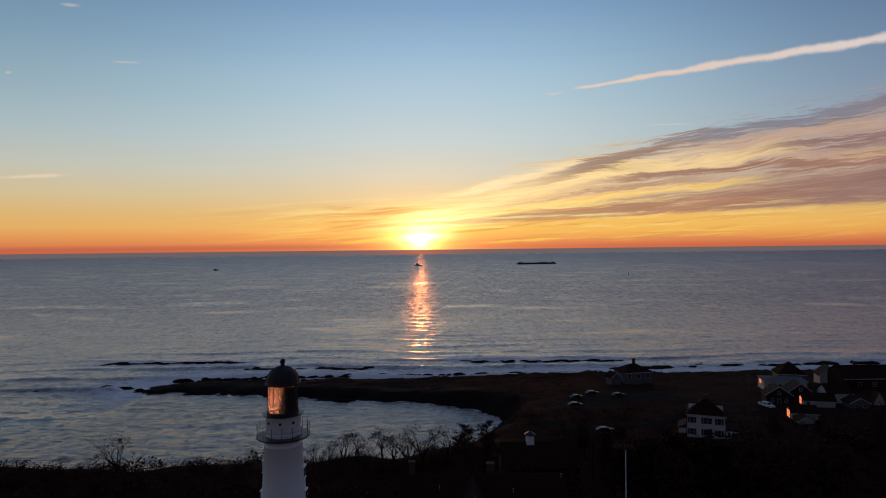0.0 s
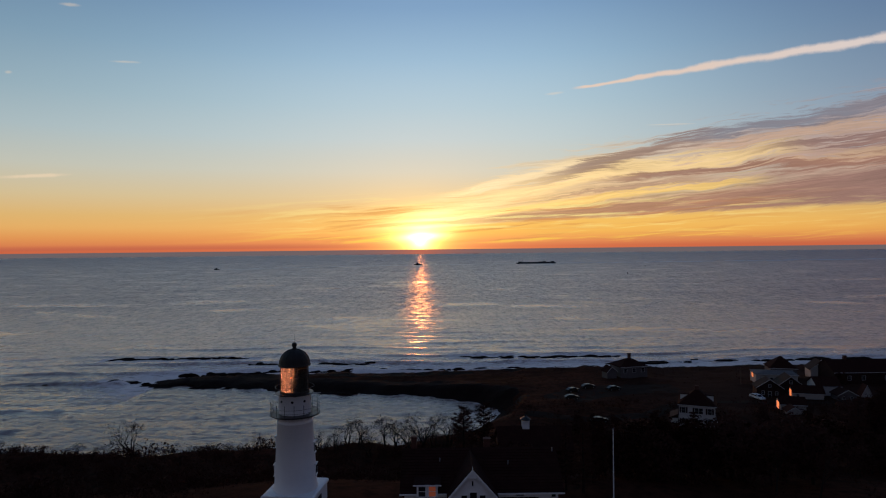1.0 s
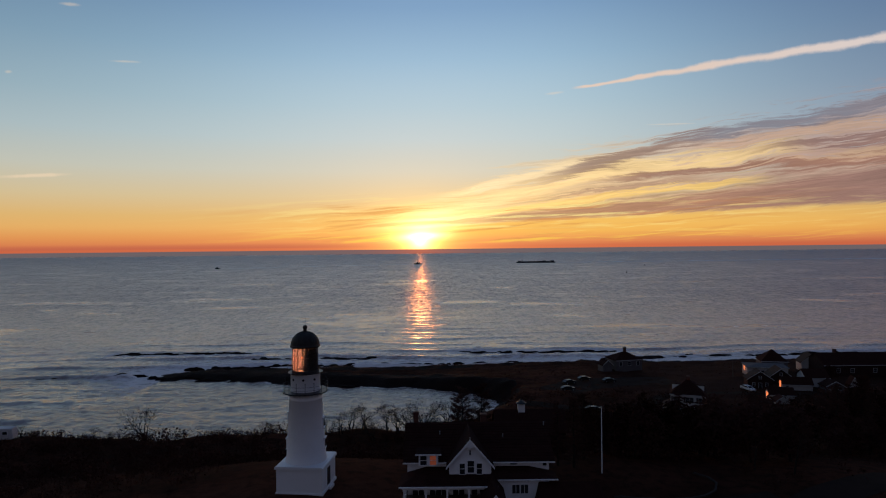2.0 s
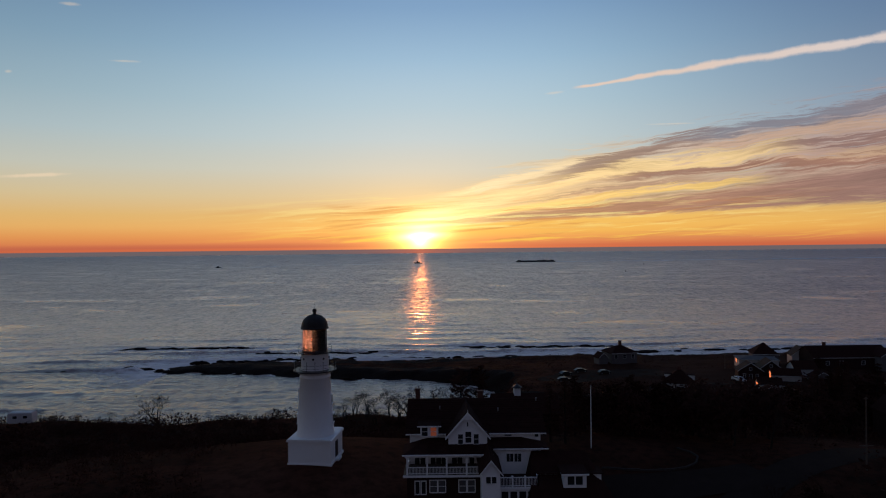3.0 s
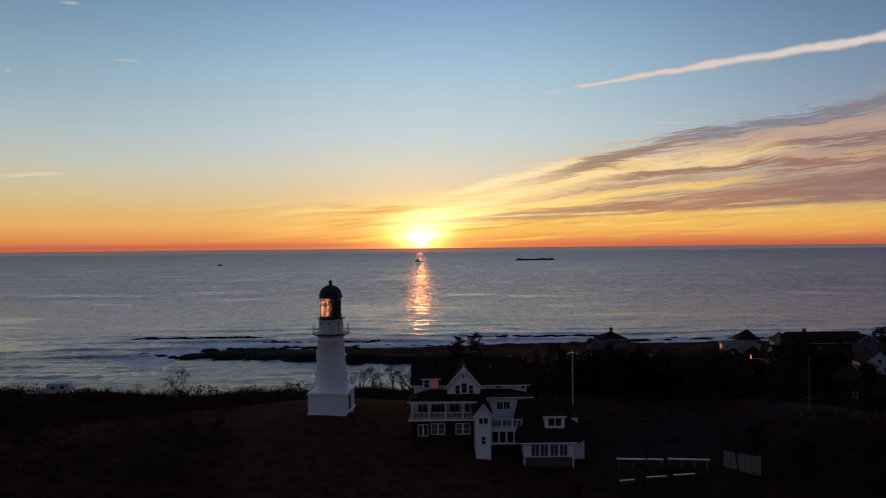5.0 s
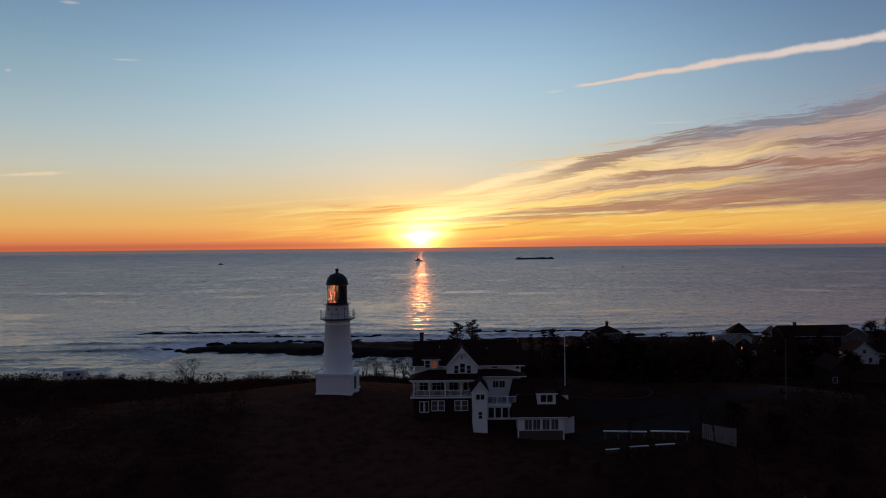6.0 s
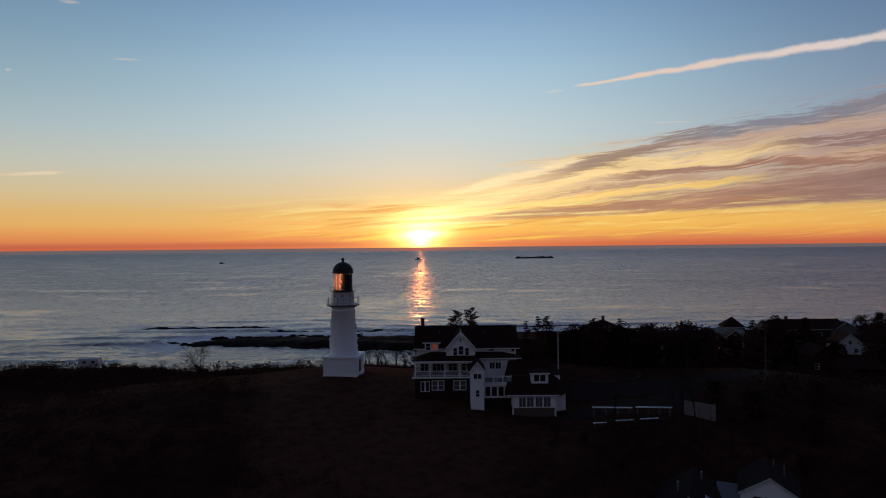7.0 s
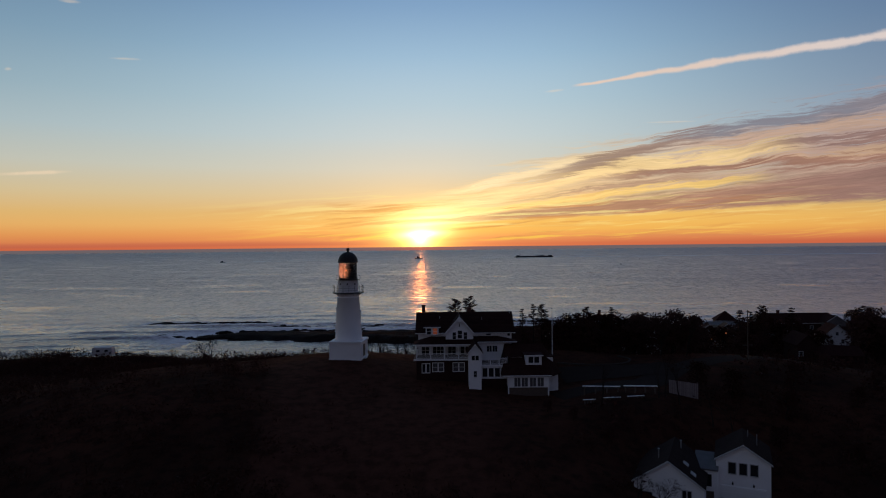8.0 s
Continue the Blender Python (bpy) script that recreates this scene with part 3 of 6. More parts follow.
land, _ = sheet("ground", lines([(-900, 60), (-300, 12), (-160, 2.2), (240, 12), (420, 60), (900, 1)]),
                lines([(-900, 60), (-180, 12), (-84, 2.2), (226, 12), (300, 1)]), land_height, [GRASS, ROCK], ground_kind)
tagged(land, "dark dry-grass headland falling to wet rock ledges at the shore", "ground", kind="structure")


def swell_height(x, y):
    d = np.abs(shore_distance(x, y))
    near = np.exp(-np.clip(d - 5, 0, None) / 60.0)
    reach = np.exp(-((np.hypot(x, y - 150)) / 520.0) ** 2)
    z = rumple(x * 0.25, y + rumple(x, y, 60) * 2, 13) * 0.10 + rumple(x * 0.5, y, 6.5) * 0.05
    z = z + rumple(x * 0.45 + 9, y + rumple(x, y, 45) * 1.5, 3.6) * 0.045 + rumple(x * 0.6, y + rumple(y, x, 30), 8.5) * 0.06
    roll = np.clip(np.sin((y + 4 * np.sin(x * 0.02) + 3 * np.sin(x * 0.057 + 1)) * 0.30) - 0.55, 0, 1) * 2.4
    outer = (y > 190) | (x < -110)
    return (z * 1.4 + roll * near * outer * np.clip(1.1 + rumple(x, y, 40), 0, 1.5)) * reach


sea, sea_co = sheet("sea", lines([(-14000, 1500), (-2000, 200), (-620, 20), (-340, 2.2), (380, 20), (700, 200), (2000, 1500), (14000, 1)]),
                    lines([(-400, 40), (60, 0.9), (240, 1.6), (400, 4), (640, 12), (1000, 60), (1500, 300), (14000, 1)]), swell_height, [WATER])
sd = shore_distance(sea_co[:, 0], sea_co[:, 1])
sx, sy = sea_co[:, 0], sea_co[:, 1]
surf = np.clip(1.15 - np.clip(-sd, 0, None) / 34.0, 0, 1) * np.where(sy > 180, 1.0, np.where(sx < -95, 0.9, 0.0)) + np.exp(sd.clip(None, 0) / 1.6) * 0.42 * (sy < 180)
surf = np.maximum(surf, 0.55 * np.exp(-((sy - 226 - 5 * np.sin(sx * 0.03)) / 9) ** 2) * np.clip(0.6 + rumple(sx, sy, 70), 0, 1) * (np.abs(sx) < 330))
surf = np.maximum(surf, 0.8 * np.exp(-((sy - 228) / 7) ** 2) * (((sx > -150) & (sx < -70)) | ((sx > 20) & (sx < 105))))
surf = np.where(sd > 3, 0, surf)
foam = sea.data.attributes.new("foam", "FLOAT", "POINT")
foam.data.foreach_set("value", surf.astype(np.float32))
tagged(sea, "calm grey-blue sea with surf along the ledges", "sea", kind="structure")

# ---- lighthouse ----
def build_lighthouse():
    top = thing("lighthouse", "white round lighthouse tower with a black lantern on a square base", "lighthouse", pose(0, 0, 0, 0, 0, 0))
    z0 = 21.3
    turned = Matrix.Rotation(radians(-6), 4, "Z")
    base = quick("base", WHITE, top, box, -2.92, 2.92, -2.92, 2.92, z0, 24.62)
    slab = quick("base_slab", WHITE, top, box, -3.02, 3.06, -3.02, 3.02, z0 - 0.4, 21.75)
    bm = bmesh.new()
    prism(bm, [(-3.1, 24.62), (3.1, 24.62), (3.1, 24.86), (2.9, 24.98), (-2.9, 24.98), (-3.1, 24.86)], -3.1, 3.1)
    cap = part("base_cap", bm, WHITE, top)
    bm = bmesh.new()
    box(bm, 2.90, 2.99, -0.65, 0.45, 21.95, 24.1)
    door = part("door", bm, IRON, top, "black door in the side of the base")
    quick("door_handle", METAL, door, box, 2.99, 3.05, 0.25, 0.33, 22.95, 23.1)
    step = quick("step", WHITE, top, box, 3.06, 3.45, -0.85, 0.65, z0 - 0.3, 21.80)
    for piece in (base, slab, cap, door, step):
        piece.matrix_basis = turned
    quick("shaft", WHITE, top, spin, [(2.62, 24.9), (2.62, 25.15), (2.5, 25.35), (2.06, 32.75), (2.12, 32.8), (2.12, 32.95), (2.03, 33.0), (2.06, 33.35), (2.3, 33.6), (2.3, 33.72), (0, 33.72)], n=64, smooth=True)
    for z, k in ((27.1, 0), (29.7, 0), (27.1, math.pi), (30.4, math.pi * 0.97)):
        r = 2.5 - (z - 25.3) * 0.06
        bm = bmesh.new()
        m = Matrix.Rotation(k, 4, "Z") @ Matrix.Translation((r - 0.1, 0, z))
        box(bm, 0, 0.17, -0.45, 0.45, -0.6, 0.6, m)
        box(bm, 0, 0.24, -0.52, 0.52, -0.70, -0.6, m)
        box(bm, 0, 0.26, -0.54, 0.54, 0.6, 0.72, m)
        win = part("tower_window", bm, WHITE, top)
        bm = bmesh.new()
        box(bm, 0.15, 0.185, -0.33, 0.33, -0.48, 0.48, m)
        part("pane", bm, PANE, win, "dark glass")
    # main gallery
    bm = bmesh.new()
    spin(bm, [(2.1, 33.62), (2.86, 33.70), (2.92, 33.74), (2.92, 33.86), (1.8, 33.88)], n=64)
    part("gallery_deck", bm, IRON, top)
    for i in range(16):
        a = 2 * math.pi * (i + 0.5) / 16
        ca, sa = math.cos(a), math.sin(a)
        bm = bmesh.new()
        tube(bm, (2.82 * ca, 2.82 * sa, 33.86), (2.82 * ca, 2.82 * sa, 35.12), 0.032)
        spin(bm, [(0, 35.1), (0.055, 35.14), (0.055, 35.19), (0, 35.24)], 8, 2.82 * ca, 2.82 * sa)
        part("gallery_post", bm, IRON, top)
        bm = bmesh.new()
        prism(bm, [(2.02, 33.30), (2.1, 33.30), (2.66, 33.64), (2.66, 33.70), (2.02, 33.70)], -0.05, 0.05, "y", Matrix.Rotation(a, 4, "Z"))
        part("gallery_bracket", bm, WHITE, top)
    for z in (34.3, 34.72):
        quick("gallery_rail", IRON, top, hoop, 2.82, z, 0.018, n=64, m=5)
    # watch room with portholes
    quick("watch_room", WHITE, top, spin, [(1.86, 33.86), (1.86, 35.95), (1.93, 36.0), (1.93, 36.12), (0, 36.12)], n=64, smooth=True)
    for i in range(8):
        a = math.radians(-90 + 45 * i + 4)
        bm = bmesh.new()
        m = Matrix.Rotation(a, 4, "Z")
        tube(bm, m @ Vector((1.8, 0, 35.45)), m @ Vector((1.90, 0, 35.45)), 0.15, n=14)
        part("porthole", bm, IRON, top, "round black porthole")
    bm = bmesh.new()
    spin(bm, [(1.7, 36.12), (2.18, 36.16), (2.18, 36.24), (1.7, 36.25)], n=48)
    part("lantern_deck", bm, IRON, top)
    for i in range(8):
        a = 2 * math.pi * (i + 0.3) / 8
        quick("lantern_post", IRON, top, tube, (2.22 * math.cos(a), 2.22 * math.sin(a), 36.1), (2.26 * math.cos(a), 2.26 * math.sin(a), 37.0), 0.022)
    quick("lantern_rail", IRON, top, hoop, 2.26, 36.98, 0.02, n=48, m=5)
    # lantern glazing: sixteen sides, three rows
    n = 16
    quick("lantern_sill", BRONZE, top, spin, [(1.72, 36.25), (1.72, 36.5), (1.62, 36.52)], n=48, smooth=True)
    for i in range(n):
        a, b = 2 * math.pi * i / n, 2 * math.pi * (i + 1) / n
        pa, pb = Vector((1.62 * math.cos(a), 1.62 * math.sin(a), 0)), Vector((1.62 * math.cos(b), 1.62 * math.sin(b), 0))
        quick("mullion", IRON, top, tube, pa + Vector((0, 0, 36.5)), pa + Vector((0, 0, 39.45)), 0.045)
        for j in range(3):
            z1, z2 = 36.5 + j * 0.98, 36.5 + (j + 1) * 0.98
            quick("glazing_bar", IRON, top, tube, pa + Vector((0, 0, z2)), pb + Vector((0, 0, z2)), 0.03)
            bm = bmesh.new()
            inner = 0.985
            solid(bm, [pa * inner + Vector((0, 0, z1)), pb * inner + Vector((0, 0, z1)), pb * inner + Vector((0, 0, z2)), pa * inner + Vector((0, 0, z2)),
                       pa * 0.975 + Vector((0, 0, z1)), pb * 0.975 + Vector((0, 0, z1)), pb * 0.975 + Vector((0, 0, z2)), pa * 0.975 + Vector((0, 0, z2))],
                  [(0, 1, 2, 3), (7, 6, 5, 4), (0, 4, 5, 1), (1, 5, 6, 2), (2, 6, 7, 3), (3, 7, 4, 0)])
            part("lantern_pane", bm, LANTERN, top, "salt-filmed glass pane")
    # dark optic cabinet to one side, and a bulb added in place of sunlight
    bm = bmesh.new()
    spin(bm, [(0.0, 36.3), (0.78, 36.3), (0.78, 37.5), (0.7, 37.6), (0.7, 38.2), (0.6, 38.9), (0.35, 39.3), (0, 39.35)], 20, 0.5, -0.35)
    part("optic", bm, IRON, top, smooth=True)
    # curved screen added to keep the glow off the right-hand panes
    bm = bmesh.new()
    arc = [math.radians(a) for a in range(-64, 101, 12)]
    prism(bm, [(1.50 * math.cos(a), 1.50 * math.sin(a)) for a in arc] + [(1.46 * math.cos(a), 1.46 * math.sin(a)) for a in arc[::-1]], 36.4, 39.2, "z")
    part("blackout_screen", bm, IRON, top, "dark curved screen added to block the lantern glow")
    bm = bmesh.new()
    box(bm, -0.12, 1.2, -0.55, 0.5, 36.3, 37.75)
    part("lens_stand", bm, IRON, top)
    bm = bmesh.new()
    spin(bm, [(0, 37.7), (0.12, 37.75), (0.14, 37.95), (0.08, 38.1), (0, 38.12)], 12, -0.45, 0.35)
    part("lamp_bulb", bm, SUNGLOW, top, "warm glowing bulb added in place of sunlight", smooth=True)
    # dome
    prof = [(1.86, 39.42), (1.9, 39.46), (1.9, 39.6), (1.82, 39.66)]
    prof += [(1.80 * math.cos(t), 39.66 + 1.72 * math.sin(t)) for t in np.linspace(0.08, 1.38, 12)]
    prof += [(0.30, 41.42), (0.22, 41.5), (0.2, 41.62), (0.27, 41.68)]
    prof += [(0.30 * math.cos(t), 41.9 + 0.29 * math.sin(t)) for t in np.linspace(-0.8, 1.5, 9)]
    prof += [(0.0, 42.2)]
    quick("dome", BRONZE, top, spin, prof, n=48, smooth=True)
    for i in range(16):
        a = 2 * math.pi * i / 16
        bm = bmesh.new()
        pts = [Vector((1.815 * math.cos(t) * math.cos(a), 1.815 * math.cos(t) * math.sin(a), 39.66 + 1.735 * math.sin(t))) for t in np.linspace(0.05, 1.38, 9)]
        for p, q in zip(pts, pts[1:]):
            tube(bm, p, q, 0.028, n=5, cap=False)
        part("dome_rib", bm, BRONZE, top)
    quick("lightning_rod", IRON, top, tube, (0.05, 0, 42.15), (0.05, 0, 43.1), 0.018, 0.01)


build_lighthouse()
# added lamp that lights the lantern panes instead of the low sun
lantern_lamp = new("lantern_lamp", bpy.data.lights.new("lantern_lamp", "POINT"))
lantern_lamp.data.energy, lantern_lamp.data.shadow_soft_size, lantern_lamp.data.color = 3000.0, 0.16, (1.0, 0.31, 0.15)
lantern_lamp.location = (-0.45, 0.35, 37.9)


# ---- keeper's house ----
def railing(parent, a, b, z0, z1, posts, name="railing"):
    """A white balustrade from a to b: posts, two rails and square balusters."""
    a, b = Vector((*a, 0)), Vector((*b, 0))
    run = (b - a).length
    m = Matrix.Translation(a) @ Matrix.Rotation(math.atan2(b.y - a.y, b.x - a.x), 4, "Z")
    bm = bmesh.new()
    box(bm, 0, run, -0.05, 0.05, z1 - 0.09, z1, m)
    box(bm, 0, run, -0.04, 0.04, z0 + 0.08, z0 + 0.16, m)
    rail = part(name, bm, TRIM, parent)
    bm = bmesh.new()
    n = int(run / 0.17)
    for i in range(n):
        x = run * (i + 0.5) / n
        box(bm, x - 0.022, x + 0.022, -0.02, 0.02, z0 + 0.16, z1 - 0.09, m)
    part("baluster_row", bm, TRIM, rail)
    for i in range(posts):
        x = run * i / (posts - 1)
        bm = bmesh.new()
        box(bm, x - 0.08, x + 0.08, -0.08, 0.08, z0, z1 + 0.08, m)
        box(bm, x - 0.11, x + 0.11, -0.11, 0.11, z1 + 0.08, z1 + 0.13, m)
        part("railing_post", bm, TRIM, rail)
    return rail


def gable_roof(bm, axis, c, half, lo, hi, z_eave, z_ridge, t=0.2):
    """A pitched roof of two slabs in one chevron; axis: along which the ridge runs; c: the ridge's place across."""
    prism(bm, [(c - half, z_eave), (c, z_ridge), (c + half, z_eave), (c + half, z_eave - t), (c, z_ridge - t), (c - half, z_eave - t)], lo, hi, axis)


def courses(parent, origin, along, up, width, rise, step=0.42, name="shingle_course"):
    """Rows of shingles laid over a roof slope, each row a thin strip lapping the one below."""
    o, a, u = Vector(origin), Vector(along).normalized(), Vector(up).normalized()
    nrm = a.cross(u).normalized()
    if nrm.z < 0:
        nrm = -nrm
    n = int(rise / step)
    for i in range(n):
        p = o + u * (i * step)
        q = [p, p + a * width, p + a * width + u * step, p + u * step]
        lift = (0.055, 0.055, 0.012, 0.012)
        bm = bmesh.new()
        solid(bm, [v + nrm * l for v, l in zip(q, lift)] + [v + nrm * 0.004 for v in q],
              [(0, 1, 2, 3), (7, 6, 5, 4), (0, 4, 5, 1), (1, 5, 6, 2), (2, 6, 7, 3), (3, 7, 4, 0)])
        part(name, bm, SHINGLE, parent)


def build_keepers_house():
    h = thing("keepers_house", "large white keeper's house with dark roofs and a railed porch", "house")
    bm = bmesh.new()
    prism(bm, [(-7.3, 18.0), (2.5, 18.0), (2.5, 27.0), (-2.4, 29.85), (-7.3, 27.0)], 13.4, 29.9, "x")
    part("main_wall", bm, WHITE, h)
    bm = bmesh.new()
    gable_roof(bm, "x", -2.4, 5.5, 12.9, 30.5, 27.1, 30.2, 0.2)
    roof = part("main_roof", bm, SHINGLE, h, "dark shingled roof")
    courses(roof, (12.9, -7.9, 27.1), (1, 0, 0), (0, 5.5, 3.1), 17.6, 6.3)
    bm = bmesh.new()
    box(bm, 12.9, 30.5, -8.0, -7.9, 26.94, 27.08)
    part("eave_trim", bm, TRIM, h)
    # cross gable
    bm = bmesh.new()
    prism(bm, [(18.25, 25.4), (23.05, 25.4), (23.05, 27.1), (20.65, 29.75), (18.25, 27.1)], -9.0, -3.0, "y")
    part("gable_wall", bm, WHITE, h)
    bm = bmesh.new()
    gable_roof(bm, "y", 20.65, 2.72, -9.35, -2.5, 27.05, 30.12, 0.18)
    part("gable_roof", bm, SHINGLE, h)
    for s in (-1, 1):
        bm = bmesh.new()
        prism(bm, [(20.65, 30.14), (20.65 + s * 2.78, 27.0), (20.65 + s * 2.78, 26.72), (20.65, 29.82)], -9.45, -9.36, "y")
        part("bargeboard", bm, TRIM, h)
    bm = bmesh.new()
    prism(bm, [(20.65, 29.95), (20.1, 29.3), (20.65, 29.12), (21.2, 29.3)], -9.4, -9.3, "y")
    part("gable_ornament", bm, TRIM, h)
    quick("finial", TRIM, h, tube, (20.65, -9.4, 30.0), (20.65, -9.4, 30.45), 0.05, 0.02)
    window(h, 20.72, -9.0, 26.95, 0.72, 1.35, bars=(0, 1))
    window(h, 19.75, -9.0, 26.72, 0.58, 1.2, bars=(0, 1))
    window(h, 21.69, -9.0, 26.72, 0.58, 1.2, bars=(0, 1))
    window(h, 20.65, -9.0, 28.55, 0.16, 0.55, bars=(0, 0), trim=0.04)
    # small dormer beside the gable
    bm = bmesh.new()
    box(bm, 14.75, 17.0, -8.05, -4.5, 26.75, 28.05)
    dorm = part("dormer", bm, WHITE, h)
    quick("dormer_roof", SHINGLE, dorm, box, 14.4, 17.35, -8.25, -4.5, 28.09, 28.2)
    quick("dormer_fascia", TRIM, dorm, box, 14.38, 17.37, -8.32, -8.25, 28.02, 28.16)
    window(h, 15.3, -8.05, 27.4, 0.72, 1.05, bars=(0, 1))
    # this pane emits, standing in for sunrise light inside the room
    window(h, 16.4, -8.05, 27.4, 0.72, 1.05, bars=(0, 1), pane=DAWNPANE)
    window(h, 25.8, -7.3, 26.72, 0.85, 0.3, bars=(0, 0), trim=0.06)
    window(h, 29.4, -7.3, 26.66, 0.45, 0.5, bars=(0, 0), trim=0.06)
    # skirt roofs
    bm = bmesh.new()
    solid(bm, [(15.6, -7.3, 26.4), (23.65, -7.3, 26.4), (23.65, -11.4, 25.62), (12.7, -11.4, 25.62), (13.4, -7.3, 25.44), (23.65, -7.3, 26.2), (23.65, -11.4, 25.44), (12.7, -11.4, 25.44),
               (12.7, -7.3, 25.62), (12.7, -7.3, 25.44)],
          [(0, 1, 2, 3), (4, 7, 6, 5), (1, 5, 6, 2), (2, 6, 7, 3), (0, 3, 8), (8, 3, 7, 9), (0, 8, 9, 4), (0, 4, 5, 1), (4, 9, 7)])
    proof = part("porch_roof", bm, SHINGLE, h)
    courses(proof, (15.6, -11.4, 25.62), (1, 0, 0), (0, 4.1, 0.78), 8.0, 4.1)
    bm = bmesh.new()
    box(bm, 12.66, 23.6, -11.5, -11.4, 25.46, 25.62)
    part("porch_eave", bm, TRIM, h)
    bm = bmesh.new()
    solid(bm, [(23.7, -7.3, 26.4), (27.4, -7.3, 26.4), (30.5, -9.9, 25.78), (23.7, -9.9, 25.78), (23.7, -7.3, 25.6), (29.9, -7.3, 25.6), (30.5, -9.9, 25.6), (23.7, -9.9, 25.6), (30.5, -7.3, 25.78), (30.5, -7.3, 25.6)],
          [(0, 1, 2, 3), (3, 2, 6, 7), (0, 3, 7, 4), (4, 7, 6, 9), (1, 8, 2), (2, 8, 9, 6), (0, 4, 9, 8, 1)])
    sroof = part("skirt_roof", bm, SHINGLE, h)
    courses(sroof, (23.72, -9.9, 25.78), (1, 0, 0), (0, 2.6, 0.62), 3.6, 2.6)
    quick("skirt_eave", TRIM, h, box, 23.7, 30.5, -9.98, -9.9, 25.65, 25.78)
    # porch
    quick("porch_floor", WOOD, h, box, 12.8, 23.3, -11.3, -7.3, 22.94, 23.12)
    quick("porch_fascia", TRIM, h, box, 12.75, 23.3, -11.37, -11.3, 22.86, 23.13)
    quick("porch_beam", TRIM, h, box, 13.0, 23.3, -11.2, -11.02, 25.2, 25.44)
    for x in (13.25, 15.65, 18.0, 20.4, 22.85):
        bm = bmesh.new()
        box(bm, x - 0.1, x + 0.1, -11.2, -11.0, 23.12, 25.2)
        box(bm, x - 0.15, x + 0.15, -11.25, -10.95, 25.05, 25.2)
        part("porch_post", bm, TRIM, h)
    quick("porch_brace", TRIM, h, tube, (13.35, -11.1, 24.6), (14.0, -11.1, 25.22), 0.05, n=4)
    railing(h, (13.25, -11.1), (22.85, -11.1), 23.12, 24.05, 2)
    railing(h, (13.25, -11.1), (13.25, -7.4), 23.12, 24.05, 2)
    for x in (14.3, 15.0, 16.3, 17.0, 17.7, 19.0, 19.7, 21.2):
        window(h, x, -7.3, 23.95, 0.60, 1.85, bars=(0, 1), trim=0.07)
    # ground floor under the porch
    quick("ground_floor_wall", DARKWALL, h, box, 13.2, 23.4, -10.9, -7.3, 18.0, 22.93, label="dark shingled ground floor")
    for x in (14.45, 15.2):
        window(h, x, -10.9, 21.5, 0.5, 1.5, bars=(0, 0), trim=0.1)
    for x in (16.4, 17.4, 19.9, 20.95):
        window(h, x, -10.9, 21.65, 0.82, 1.4, bars=(0, 1), trim=0.1, pane=CURTAINED)
    # entry tower
    bm = bmesh.new()
    prism(bm, [(22.02, 18.2), (24.05, 18.2), (24.05, 24.75), (23.03, 25.95), (22.02, 24.75)], -15.3, -11.0, "y")
    part("entry_tower", bm, WHITE, h)
    bm = bmesh.new()
    gable_roof(bm, "y", 23.03, 1.35, -15.55, -9.2, 24.65, 26.3, 0.16)
    part("entry_roof", bm, SHINGLE, h)
    for s in (-1, 1):
        bm = bmesh.new()
        prism(bm, [(23.03, 26.31), (23.03 + s * 1.38, 24.62), (23.03 + s * 1.38, 24.42), (23.03, 26.08)], -15.62, -15.56, "y")
        part("entry_bargeboard", bm, TRIM, h)
    window(h, 22.72, -15.3, 23.98, 0.52, 0.75, bars=(0, 0), trim=0.06)
    window(h, 23.36, -15.3, 23.98, 0.52, 0.75, bars=(0, 0), trim=0.06)
    window(h, 23.04, -15.3, 21.35, 0.5, 0.98, bars=(0, 1), trim=0.07)
    # upper wall, deck and sunroom
    quick("upper_wall", WHITE, h, box, 23.1, 28.75, -9.3, -7.3, 22.3, 25.6)
    window(h, 25.80, -9.3, 24.47, 0.82, 1.0, bars=(1, 0), trim=0.06)
    window(h, 26.77, -9.3, 24.47, 0.82, 1.0, bars=(1, 0), trim=0.06)
    quick("deck_floor", DARKWALL, h, box, 24.0, 28.75, -13.6, -9.3, 22.25, 22.48)
    quick("deck_fascia", TRIM, h, box, 23.98, 28.77, -13.67, -13.6, 22.22, 22.5)
    railing(h, (24.15, -13.5), (28.6, -13.5), 22.48, 23.62, 4)
    railing(h, (28.6, -13.5), (28.6, -9.4), 22.48, 23.62, 3)
    quick("sunroom_wall", TRIM, h, box, 24.05, 28.7, -13.4, -9.3, 20.15, 22.25)
    quick("sunroom_base", DARKWALL, h, box, 24.1, 28.7, -13.3, -9.3, 17.9, 20.15)
    for x in (24.75, 25.78, 26.82, 27.86):
        window(h, x, -13.4, 21.2, 0.8, 1.45, bars=(0, 0), trim=0.08)
    # low wing with a hipped roof, three dormers and a glazed bay
    quick("wing_wall", WHITE, h, box, 28.3, 37.0, -13.2, -4.2, 17.8, 21.2)
    bm = bmesh.new()
    box(bm, 28.4, 35.05, -15.55, -13.2, 19.1, 21.1)
    bay = part("bay_wall", bm, TRIM, h)
    bm = bmesh.new()
    box(bm, 28.55, 34.95, -15.45, -13.2, 17.2, 19.1)
    part("bay_panel", bm, WOOD, h, "brown timber panel under the bay")
    for x in (28.46, 34.98):
        quick("bay_post", TRIM, h, box, x - 0.1, x + 0.1, -15.6, -15.4, 17.7, 21.1)
